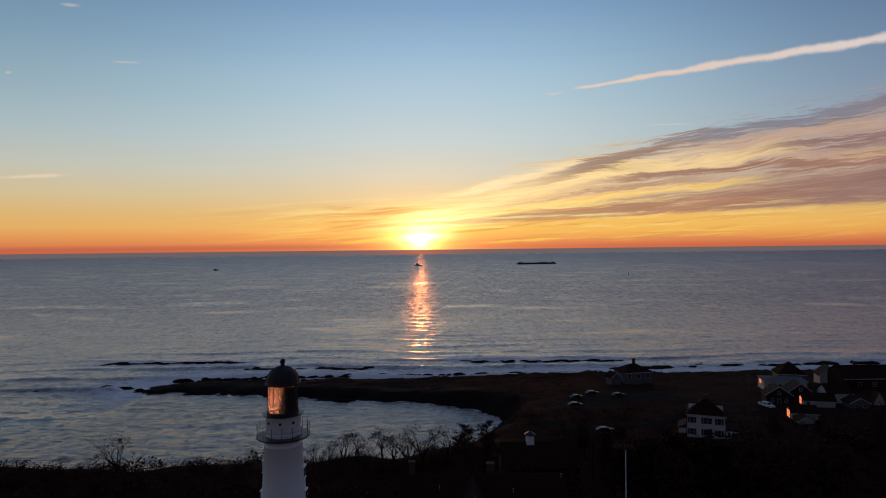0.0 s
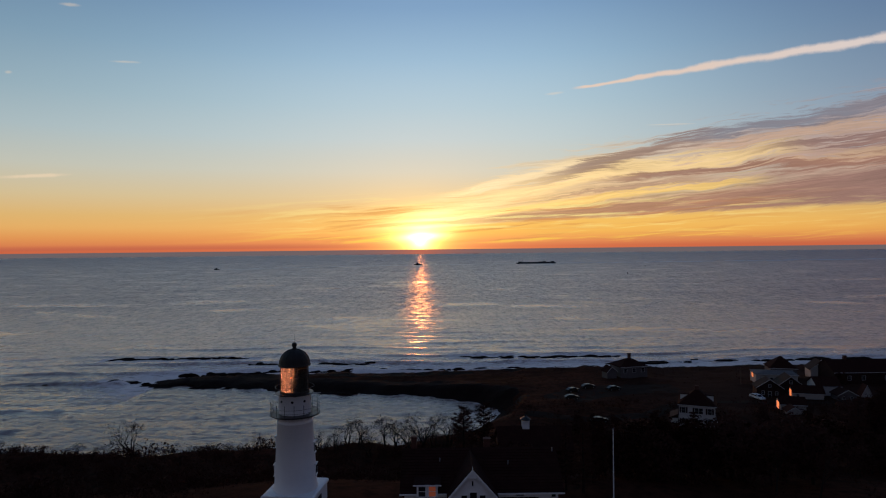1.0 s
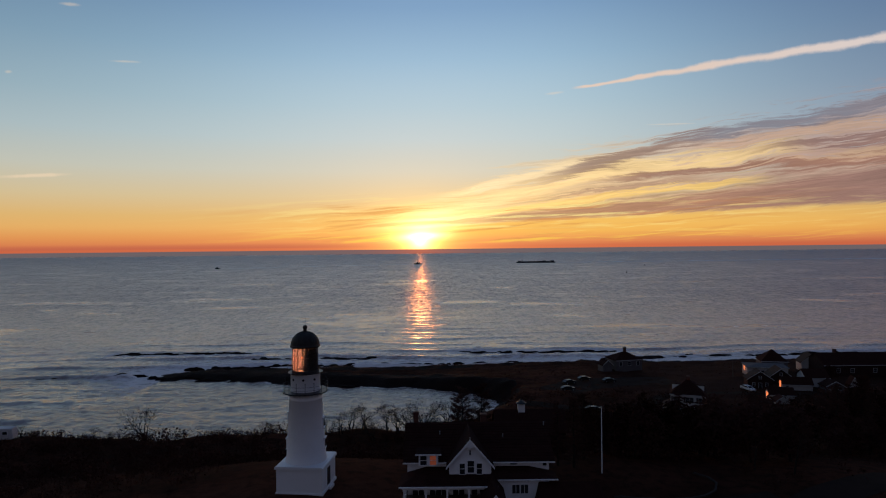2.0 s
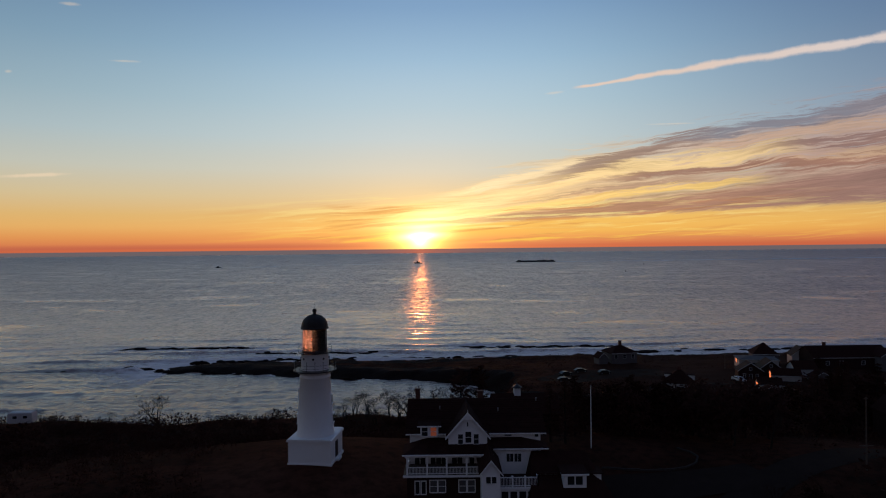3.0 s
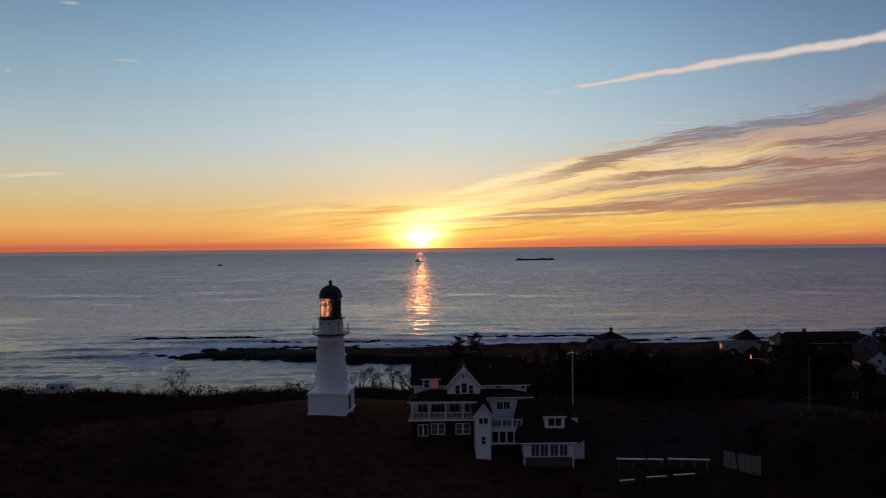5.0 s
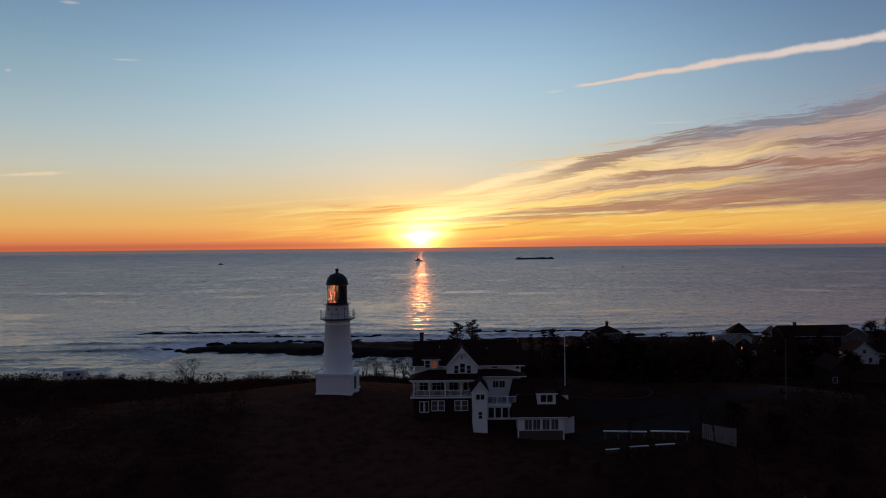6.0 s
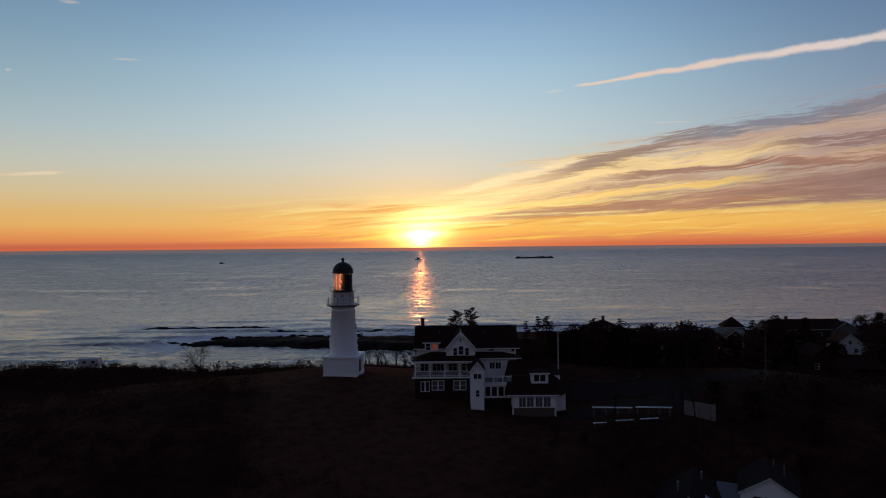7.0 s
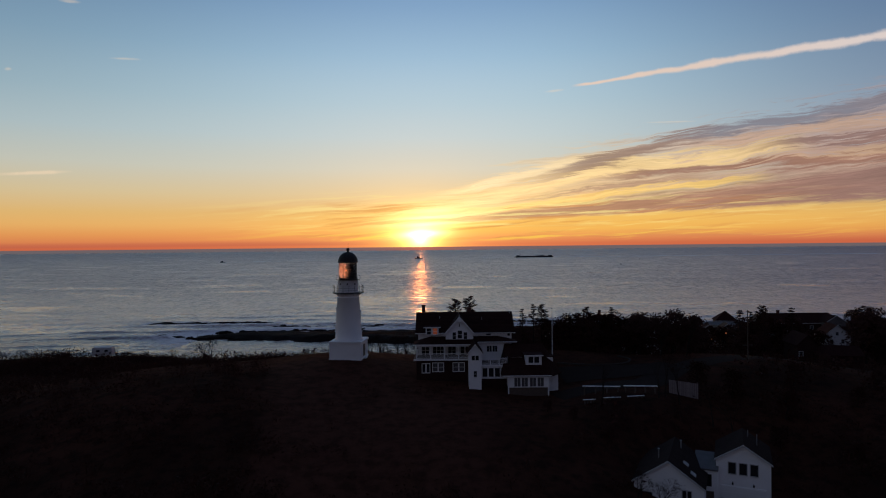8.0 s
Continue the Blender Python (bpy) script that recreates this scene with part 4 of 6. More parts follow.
    for x in (29.9, 31.1, 32.45, 33.7):
        window(h, x, -15.55, 20.0, 1.0, 1.45, bars=(1, 0), trim=0.08, pane=CURTAINED)
    bm = bmesh.new()
    e, r = 21.15, 25.3
    top = [(27.4, -15.95, e), (35.5, -15.95, e), (37.45, -13.5, e), (37.45, -3.6, e), (27.4, -3.6, e)]
    ridge = [(28.4, -9.4, r), (35.0, -9.4, r)]
    solid(bm, top + ridge + [(x, y, z - 0.2) for x, y, z in top],
          [(0, 1, 6, 5), (1, 2, 6), (2, 3, 6), (3, 4, 5, 6), (4, 0, 5), (0, 7, 8, 1), (1, 8, 9, 2), (2, 9, 10, 3), (3, 10, 11, 4), (4, 11, 7, 0), (11, 10, 9, 8, 7)])
    part("wing_roof", bm, SHINGLE, h)
    quick("wing_eave", TRIM, h, box, 27.4, 35.5, -16.03, -15.95, e - 0.13, e)
    bm = bmesh.new()
    box(bm, 31.5, 34.15, -14.0, -11.0, 22.5, 24.05)
    d1 = part("wing_dormer", bm, TRIM, h)
    quick("wing_dormer_roof", SHINGLE, d1, box, 31.25, 34.4, -14.2, -10.8, 24.08, 24.2)
    quick("wing_dormer_fascia", TRIM, d1, box, 31.23, 34.42, -14.28, -14.2, 24.0, 24.16)
    window(h, 32.35, -14.0, 23.35, 0.8, 1.0, bars=(0, 0), trim=0.08)
    window(h, 33.3, -14.0, 23.35, 0.8, 1.0, bars=(0, 0), trim=0.08)
    bm = bmesh.new()
    box(bm, 28.75, 31.2, -12.3, -10.2, 22.0, 23.55)
    d2 = part("wing_dormer", bm, TRIM, h)
    quick("wing_dormer_roof", SHINGLE, d2, box, 28.5, 31.2, -12.5, -10.0, 23.55, 23.68)
    bm = bmesh.new()
    box(bm, 34.0, 36.3, -12.3, -10.2, 22.0, 23.5)
    d3 = part("wing_dormer", bm, TRIM, h)
    quick("wing_dormer_roof", SHINGLE, d3, box, 34.0, 36.5, -12.5, -10.0, 23.5, 23.63)
    # chimneys and vents
    for x, y, w, z in ((14.24, -2.2, 0.3, 31.5), (22.7, -1.2, 0.36, 30.9)):
        bm = bmesh.new()
        box(bm, x - w, x + w, y - w, y + w, 28.5, z - 0.18)
        box(bm, x - w - 0.07, x + w + 0.07, y - w - 0.07, y + w + 0.07, z - 0.18, z)
        part("chimney", bm, BRICK, h, "dark brick chimney")
    for x, y in ((17.2, -4.2), (24.8, -4.6), (30.0, -3.0)):
        z = 27.1 + (y + 7.9) / 5.5 * 3.1
        quick("roof_vent", METAL, h, tube, (x, y, z - 0.1), (x, y, z + 0.45), 0.07)


build_keepers_house()

# ---- the other buildings ----
def cottage(name, label, x, y, turn, w, d, eave, ridge, wall, roof, base, style="gable_x", wins=(), chimneys=(), trim=True, category="house", over=0.35, bars=1, glow=None):
    """A house centred on x, y: walls w by d, from base to eave, with a roof up to ridge. wins: (x, z, width, height) on its front, (x, z, w, h, 'w') on its left side."""
    h = thing(name, label, category, pose(x, y, base, 0, 0, turn))
    a, b, e, r = w / 2, d / 2, eave - base, ridge - base
    bm = bmesh.new()
    if style == "gable_x":
        prism(bm, [(-b, -1.5), (b, -1.5), (b, e), (0, r - 0.25), (-b, e)], -a, a, "x")
    elif style == "gable_y":
        prism(bm, [(-a, -1.5), (a, -1.5), (a, e), (0, r - 0.25), (-a, e)], -b, b, "y")
    else:
        box(bm, -a, a, -b, b, -1.5, e)
    part("wall", bm, wall, h)
    bm = bmesh.new()
    ao, bo = a + over, b + over
    drop = over * (r - e) / (b if style == "gable_x" else a)
    if style == "gable_x":
        gable_roof(bm, "x", 0, bo, -ao, ao, e - drop + 0.1, r, 0.18)
    elif style == "gable_y":
        gable_roof(bm, "y", 0, ao, -bo, bo, e - drop + 0.1, r, 0.18)
    else:
        k = max(0.15, ao - bo)
        top = [(-ao, -bo, e), (ao, -bo, e), (ao, bo, e), (-ao, bo, e), (-k, 0, r), (k, 0, r)]
        solid(bm, top + [(p[0], p[1], e - 0.2) for p in top[:4]],
              [(0, 1, 5, 4), (1, 2, 5), (2, 3, 4, 5), (3, 0, 4), (0, 6, 7, 1), (1, 7, 8, 2), (2, 8, 9, 3), (3, 9, 6, 0), (9, 8, 7, 6)])
    part("roof", bm, roof, h)
    if trim and style == "gable_y":
        for s in (-1, 1):
            bm = bmesh.new()
            prism(bm, [(0, r + 0.02), (s * ao, e - drop + 0.12), (s * ao, e - drop - 0.1), (0, r - 0.22)], -bo - 0.08, -bo - 0.01, "y")
            part("bargeboard", bm, OFFTRIM, h)
    elif trim:
        quick("eave_trim", OFFTRIM, h, box, -ao, ao, -bo - 0.07, -bo, e - 0.22 - (drop if style == "gable_x" else 0), e - 0.02 - (drop if style == "gable_x" else 0))
    for wx, wz, ww, wh, *side in wins:
        if side:
            window(h, -a, wx, wz, ww, wh, side[0], bars=(0, bars), trim=0.09, frame_mat=OFFTRIM)
        else:
            window(h, wx, -b, wz, ww, wh, bars=(0, bars), trim=0.09, frame_mat=OFFTRIM)
    # glowing pane added where the low sun lights the left wall
    if glow:
        gy, gz, gw, gh = glow
        window(h, -a, gy, gz, gw, gh, "w", bars=(1, 0), trim=0.09, frame_mat=OFFTRIM, pane=SUNGLOW)
    for cx, cy, cz in chimneys:
        bm = bmesh.new()
        box(bm, cx - 0.45, cx + 0.45, cy - 0.45, cy + 0.45, e - 0.3, cz - base - 0.2)
        box(bm, cx - 0.55, cx + 0.55, cy - 0.55, cy + 0.55, cz - base - 0.2, cz - base)
        part("chimney", bm, BRICK, h)
    return h


def build_village():
    # square house on the point, with a hut beside it
    cottage("point_house", "pale low house with a dark hipped roof by the shore", 86.6, 158, 12, 10.5, 8.5, 8.8, 11.2, GREYWALL, SHINGLE, 5.2, "hip",
            [(-3.5, 2.2, 1.2, 1.4), (0, 2.2, 1.2, 1.4), (3.5, 2.2, 1.2, 1.4)], [(0.3, 0, 13.0)])
    cottage("hut", "small pale hut with a dark roof beside the shore house", 78.2, 153.5, 12, 3.6, 4.5, 7.6, 9.3, GREYWALL, SHINGLE, 5.2, "gable_y")
    # white square house with shutters
    h = cottage("shuttered_house", "white two-storey house with a dark hipped roof and shutters", 83.9, 88.7, -22, 8.6, 8.6, 12.2, 15.6, OFFWHITE, SHINGLE, 6.0, "hip",
                [(x, z, 0.9, 1.4) for z in (1.9, 4.75) for x in (-3.2, -0.1, 0.9, 3.0)])
    for z in (1.9, 4.75):
        for x in (-3.95, -2.45, -0.85, 2.25, 3.75):
            quick("shutter", DARKWALL, h, box, x - 0.2, x + 0.2, -4.36, -4.31, z - 0.75, z + 0.75)
    for s in (-1, 1):
        bm = bmesh.new()
        box(bm, s * 3.1 - 0.9, s * 3.1 + 0.9, -0.9, 0.9, 6.0, 8.1)
        dm = part("roof_dormer", bm, TRIM, h)
        quick("dormer_roof", SHINGLE, dm, box, s * 3.1 - 1.1, s * 3.1 + 1.1, -1.1, 1.1, 8.1, 8.3)
    bm = bmesh.new()
    box(bm, -0.5, 0.5, -0.4, 0.4, 8.5, 10.3)
    part("chimney", bm, BRICK, h)
    bm = bmesh.new()
    box(bm, 4.6, 7.6, -3.6, 3.0, -1.5, 2.6)
    porch = part("side_porch", bm, TRIM, h)
    quick("porch_roof", SHINGLE, porch, box, 4.6, 7.9, -3.9, 3.2, 2.6, 2.8)
    for x in (5.2, 6.1, 7.0):
        window(h, x, -3.6, 1.6, 0.6, 1.3, bars=(0, 0), trim=0.08)
    railing(h, (4.7, -4.6), (7.8, -4.6), 0.0, 1.1, 3)
    bm = bmesh.new()
    box(bm, -6.4, -4.6, -2.5, 3.0, -1.5, 2.2)
    lean = part("lean_to", bm, OFFWHITE, h)
    bm = bmesh.new()
    solid(bm, [(-6.7, -2.8, 2.2), (-4.6, -2.8, 3.2), (-4.6, 3.2, 3.2), (-6.7, 3.2, 2.2), (-6.7, -2.8, 2.05), (-4.6, -2.8, 2.2), (-4.6, 3.2, 2.2), (-6.7, 3.2, 2.05)],
          [(0, 1, 2, 3), (7, 6, 5, 4), (0, 4, 5, 1), (1, 5, 6, 2), (2, 6, 7, 3), (3, 7, 4, 0)])
    part("lean_to_roof", bm, BROWNROOF, lean)
    # dark gabled cottage with white trim, and its neighbours
    cottage("dark_cottage", "dark shingled cottage with white trim under a brown roof", 119.6, 121.6, -14, 7.4, 5.2, 8.6, 11.2, DARKWALL, BROWNROOF, 5.3, "gable_y",
            [(-1.9, 1.6, 0.7, 1.1), (1.9, 1.6, 0.7, 1.1), (0, 1.1, 0.9, 1.9), (0, 3.8, 0.7, 0.9)])
    cottage("back_cottage", "dark cottage with a brown gabled roof behind another", 129.5, 128, -14, 6.5, 7, 8.2, 10.8, DARKWALL, BROWNROOF, 5.3, "gable_y", [(0, 3.6, 0.7, 0.9)])
    cottage("tall_roofed_house", "pale house with a steep peaked roof near the sea", 138.5, 149, -14, 8.5, 8, 9.3, 13.0, GREYWALL, SHINGLE, 5.0, "hip", [(-2.4, 3.0, 0.9, 1.1), (2.4, 3.0, 0.9, 1.1)])
    cottage("shore_annex", "wide pale low-roofed house, glow added for its sunlit end", 132.0, 141.5, -14, 13, 8, 8.7, 9.5, GLOSSY, GREYWALL, 5.0, "hip", [(x, 1.9, 1.0, 1.2) for x in (-4.6, -1.6, 1.6, 4.6)], glow=(0.6, 2.6, 2.4, 1.6))
    cottage("white_cottage", "small white cottage with a dark gabled roof", 138.2, 123.2, -6, 7.0, 6.5, 8.8, 11.0, OFFWHITE, SHINGLE, 5.3, "gable_x",
            [(-2, 1.7, 0.8, 1.1), (1.6, 1.7, 0.8, 1.1)])
    cottage("white_shed", "white shed with two small windows", 139, 114.5, -6, 5.4, 4.5, 7.6, 9.2, GREYWALL, SHINGLE, 5.3, "gable_y", [(-1.2, 1.4, 0.7, 0.8), (1.2, 1.4, 0.7, 0.8)])
    cottage("long_garage", "long low pale garage, glow added for its sunlit end", 129.4, 117.6, -14, 8.5, 4.6, 7.8, 9.6, GLOSSY, SHINGLE, 5.4, "gable_x", [(-3, 1.3, 0.8, 0.8)], glow=(0.4, 1.7, 2.0, 2.2))
    cottage("sunlit_cottage", "low pale cottage, glow added for its sunlit side", 116.5, 103, -14, 6.5, 5, 8.2, 9.8, GLOSSY, SHINGLE, 5.7, "gable_x", [(-1.6, 1.2, 0.7, 0.9)], glow=(0.3, 1.5, 2.6, 2.0))
    cottage("sunlit_garage", "small pale garage with a plain side wall", 113, 96, -14, 3.4, 4, 7.8, 9.0, GLOSSY, SHINGLE, 5.8, "gable_y")
    cottage("peaked_hut", "narrow pale hut with a steep gable", 147.8, 118, -16, 2.6, 3.4, 6.8, 9.6, GLOSSY, SHINGLE, 5.4, "gable_y")
    cottage("boat_house", "pale boathouse with a steep roof near the sea", 154, 152, -15, 7, 7, 8.0, 11.0, GLOSSY, BROWNROOF, 5.0, "gable_y", [(0, 2, 1, 1.2)])
    # long dark house
    h = cottage("long_house", "long dark house with a shallow roof and brick chimney", 166, 145, 0, 28, 11, 9.0, 12.4, DARKWALL, SHINGLE, 4.8, "gable_x",
                [(-9, 2.0, 1.2, 1.4), (-4, 2.0, 1.2, 1.4), (4, 2.0, 1.2, 1.4), (9.5, 2.0, 1.0, 1.4)], [(-7, 0, 13.6)])
    cottage("gabled_annex", "grey gabled annex with two windows at a long house's end", 178, 139.5, 0, 8, 7, 9.6, 12.2, GREYWALL, SHINGLE, 4.8, "gable_y", [(-1.4, 3.0, 0.9, 1.3), (1.4, 3.0, 0.9, 1.3)])
    cottage("hill_house", "white gabled house with a steep dark roof on the slope", 141.5, 80.5, -12, 7.6, 8, 13.0, 16.3, OFFWHITE, SHINGLE, 9.6, "gable_y",
            [(-1.6, 1.6, 0.9, 1.2), (1.6, 1.6, 0.9, 1.2), (0, 4.0, 0.8, 1.0)])
    cottage("hill_annex", "low dark-roofed annex, glow added for its sunlit end", 149, 86, -15, 9, 6, 12.4, 14.6, GLOSSY, SHINGLE, 9.8, "gable_x", [(-2, 1.3, 0.8, 0.9)], glow=(0.0, 1.4, 2.2, 1.5))
    cottage("lane_house", "dark house with white gable trim beside the lane", 103, 31, -8, 4.5, 8, 18.6, 20.9, DARKWALL, SHINGLE, 14.4, "gable_y", [(-1.5, 2.0, 0.8, 1.1)], trim=False)
    cottage("lane_annex", "low dark annex with a pale eave beside the lane", 109, 28, -8, 10, 6, 16.4, 18.2, DARKWALL, SHINGLE, 14.0, "gable_x", trim=False)
    # barn with a white cupola behind the keeper's house
    h = cottage("barn", "dark barn with a white roof cupola", 33, 33, 0, 12, 8, 19.6, 22.4, DARKWALL, SHINGLE, 16.4, "gable_x", trim=False)
    bm = bmesh.new()
    box(bm, -1.9, -0.7, -0.6, 0.6, 5.4, 7.1)
    cup = part("cupola", bm, WHITE, h, "white louvred cupola")
    bm = bmesh.new()
    spin(bm, [(0.95, 7.1), (0.95, 7.18), (0.5, 7.5), (0.12, 7.7), (0.12, 7.85), (0, 7.95)], 12, -1.3, 0)
    part("cupola_roof", bm, IRON, cup)
    # two linked white houses down the slope
    base = 10.2
    h = cottage("gabled_garage_house", "white gabled house over a garage door", 55.4, -39.05, -25, 6.0, 7.2, 16.15, 18.15, WHITE, SLATE, base, "gable_y",
                [(-1.22, 4.95, 0.8, 1.35), (0, 4.95, 0.8, 1.35), (1.2, 4.95, 0.8, 1.35)], over=0.22, bars=0)
    bm = bmesh.new()
    for i in range(4):
        box(bm, -2.4, 2.4, -3.72, -3.66, 0.68 * i, 0.68 * i + 0.66)
    box(bm, -2.5, 2.5, -3.68, -3.55, 0, 2.8)
    part("garage_door", bm, TRIM, h, "white sectional garage door")
    for x in (-1.15, 1.15):
        bm = bmesh.new()
        box(bm, x - 0.09, x + 0.09, -3.8, -3.6, 2.95, 3.2)
        tube(bm, (x, -3.75, 3.2), (x, -3.75, 3.35), 0.05)
        part("wall_lantern", bm, IRON, h)
    for x, y in ((0.6, 1.4), (1.6, 0.0)):
        quick("roof_vent", METAL, h, tube, (x, y, 7.0), (x, y, 8.4), 0.05)
    h = cottage("gabled_white_house", "white gabled house with a dark roof", 45.9, -40.6, -25, 7.7, 9.6, 14.5, 17.25, WHITE, SLATE, 9.4, "gable_y",
                [(1.75, 4.1, 0.4, 1.0), (2.3, 4.1, 0.4, 1.0), (-2.4, 3.2, 1.2, 1.3)], over=0.22, bars=0)
    for x, y, z in ((-1.4, -1.2, 7.9), (0.9, 2.5, 8.1)):
        bm = bmesh.new()
        tube(bm, (x, y, 5.5), (x, y, z), 0.09)
        tube(bm, (x, y, z), (x, y, z + 0.12), 0.14)
        part("flue", bm, METAL, h)
    for x, y in ((1.7, -1.5), (2.6, -3.0)):
        zr = 5.1 + (3.9 - x) / 4.25 * 2.9
        bm = bmesh.new()
        box(bm, -0.35, 0.35, -0.5, 0.5, 0, 0.1, pose(x, y, zr, 0, 34.4, 0))
        part("skylight", bm, METAL, h)
    h = thing("link_building", "low white link with a shallow roof between two houses", "house", pose(50.6, -39.6, 10.0, 0, 0, -25))
    quick("wall", WHITE, h, box, -1.35, 1.35, -2.0, 2.5, -1.0, 5.0)
    bm = bmesh.new()
    solid(bm, [(-1.4, -2.2, 5.0), (1.4, -2.2, 5.0), (1.4, 2.6, 5.7), (-1.4, 2.6, 5.7), (-1.4, -2.2, 4.85), (1.4, -2.2, 4.85), (1.4, 2.6, 4.85), (-1.4, 2.6, 4.85)],
          [(0, 1, 2, 3), (7, 6, 5, 4), (0, 4, 5, 1), (1, 5, 6, 2), (2, 6, 7, 3), (3, 7, 4, 0)])
    part("roof", bm, GREYWALL, h, "pale grey roofing")
    window(h, 0.25, -2.0, 3.6, 0.8, 1.5, bars=(0, 0))
    quick("door", WOOD, h, box, -0.4, 0.9, -2.06, -1.98, 0, 2.3, label="brown door")


build_village()


# ---- drives, rails, poles ----
def strip(name, pts, width, material, label, category="road", lift=0.06):
    """A paved strip along a line of points, laid on the land."""
    bm = bmesh.new()
    fine = []
    for a, b in zip(pts, pts[1:]):
        k = max(2, int((Vector(b) - Vector(a)).length / 2.5))
        fine += [Vector(a).lerp(Vector(b), i / k) for i in range(k)]
    fine.append(Vector(pts[-1]))
    rows = []
    for i, p in enumerate(fine):
        d = (fine[min(i + 1, len(fine) - 1)] - fine[max(i - 1, 0)]).normalized()
        s = Vector((-d.y, d.x))
        row = []
        for j in range(5):
            q = p + s * width * (j / 4 - 0.5)
            row.append(bm.verts.new((q.x, q.y, ground_at(q.x, q.y) + lift)))
        rows.append(row)
    for r0, r1 in zip(rows, rows[1:]):
        for j in range(4):
            bm.faces.new((r0[j], r0[j + 1], r1[j + 1], r1[j]))
    ob = part(name, bm, material)
    return tagged(ob, label, category, kind="structure")


strip("drive", [(36, -17.2), (44, -15), (52, -13), (58, -7), (66, -2), (78, 4), (92, 6), (110, 2), (140, -6)], 5.5, ASPHALT, "dark asphalt drive curving past the keeper's house")
strip("yard", [(38.5, -7), (46, -6.2), (53, -4.5), (60, -3)], 7.0, ASPHALT, "dark asphalt yard beside the keeper's house", lift=0.09)
kerb = thing("kerb_wall", "low dull stone kerb curving round a planted bed", "kerb")
rim = [(39.0, -1.6), (42.2, -2.0), (45.4, -2.1), (48.5, -1.6), (51.0, -0.5), (53.0, 1.2), (54.2, 3.6), (54.0, 5.8), (52.6, 7.4)]
for p, q in zip(rim, rim[1:]):
    for k in range(5):
        x, y = p[0] + (q[0] - p[0]) * (k + 0.5) / 5, p[1] + (q[1] - p[1]) * (k + 0.5) / 5
        half = math.hypot(q[0] - p[0], q[1] - p[1]) / 10 - 0.02
        stone = quick("stone", KERBSTONE, kerb, box, -half, half, -0.13, 0.13, -0.3, random.uniform(0.18, 0.26))
        stone.matrix_basis = pose(x, y, ground_at(x, y), 0, 0, math.degrees(math.atan2(q[1] - p[1], q[0] - p[0])))
strip("lane", [(40, 96), (58, 90), (74, 96), (90, 112), (112, 113), (150, 108)], 5, ASPHALT, "dark asphalt lane between the houses")
strip("car_park", [(54, 117), (62, 128), (78, 134), (96, 134)], 15, ASPHALT, "dark asphalt car park by the shore")


def guard_rail(a, b, z, thick=0.16):
    ax, ay = a
    run = math.hypot(b[0] - ax, b[1] - ay)
    ob = thing("guard_rail", "low white timber guard rail beside the drive", "guard rail", Matrix.Translation((ax, ay, z)) @ Matrix.Rotation(math.atan2(b[1] - ay, b[0] - ax), 4, "Z"), group="guard rails by the drive")
    quick("beam", TRIM, ob, box, 0, run, -0.11, 0.11, -thick, 0.0)
    for i in range(4):
        x = 0.3 + (run - 0.6) * i / 3
        quick("post", WOOD, ob, box, x - 0.1, x + 0.1, -0.1, 0.1, -1.6, 0.02 - thick)


for a, b, z in (((39.7, -19.3), (45.5, -19.8), 20.17), ((46.0, -19.9), (51.1, -20.45), 20.3), ((38.7, -24.2), (40.6, -23.9), 19.2), ((41.9, -23.6), (44.6, -23.3), 19.35), ((45.6, -23.1), (48.3, -22.7), 19.4)):
    guard_rail(a, b, z, 0.13 if z > 20 else 0.07)

fence = thing("board_fence", "weathered pale board fence at the drive's edge", "fence")
for i in range(16):
    t = i / 15
    x, y = 53.5 + 3.7 * t, -19.2 - 1.6 * t
    gz = 18.9 - 0.9 * t
    quick("board", FENCEWOOD, fence, box, -0.12, 0.12, -0.015, 0.015, 0, 20.95 - 0.3 * t - gz).matrix_basis = pose(x, y, gz, 0, 0, -23)
for t in (0.0, 0.5, 1.0):
    quick("fence_post", WOOD, fence, box, -0.08, 0.08, -0.08, 0.08, 0, 3.4).matrix_basis = pose(53.5 + 3.7 * t + 0.05, -19.2 - 1.6 * t + 0.12, 17.4)


def pole(x, y, top, arms, r=0.09, name="flagpole", label="tall white flagpole with a gilt ball", material=TRIM):
    g = ground_at(x, y)
    ob = thing(name, label, name.replace("_", " "), pose(x, y, g))
    quick("shaft", material, ob, tube, (0, 0, -0.3), (0, 0, top - g), r, r * 0.6, n=10)
    if not arms:
        bm = bmesh.new()
        spin(bm, [(0, top - g - 0.02), (0.12, top - g + 0.08), (0.12, top - g + 0.14), (0, top - g + 0.24)], 10)
        part("ball", bm, METAL, ob)
    for z, w in arms:
        quick("arm", material, ob, box, -w, w, -0.05, 0.05, top - g - z - 0.06, top - g - z + 0.06)
    return ob


pole(39.3, 5.4, 29.7, ())
pole(73.2, -4.2, 30.2, ((6.4, 0.9), (0.2, 0.25)), 0.11, "utility_pole", "thin pale pole with a short arm beside the drive", WOOD)
pole(119, 138, 11.2, ((0.6, 1.2),), 0.14, "utility_pole", "wooden utility pole among the cottages", WOOD)


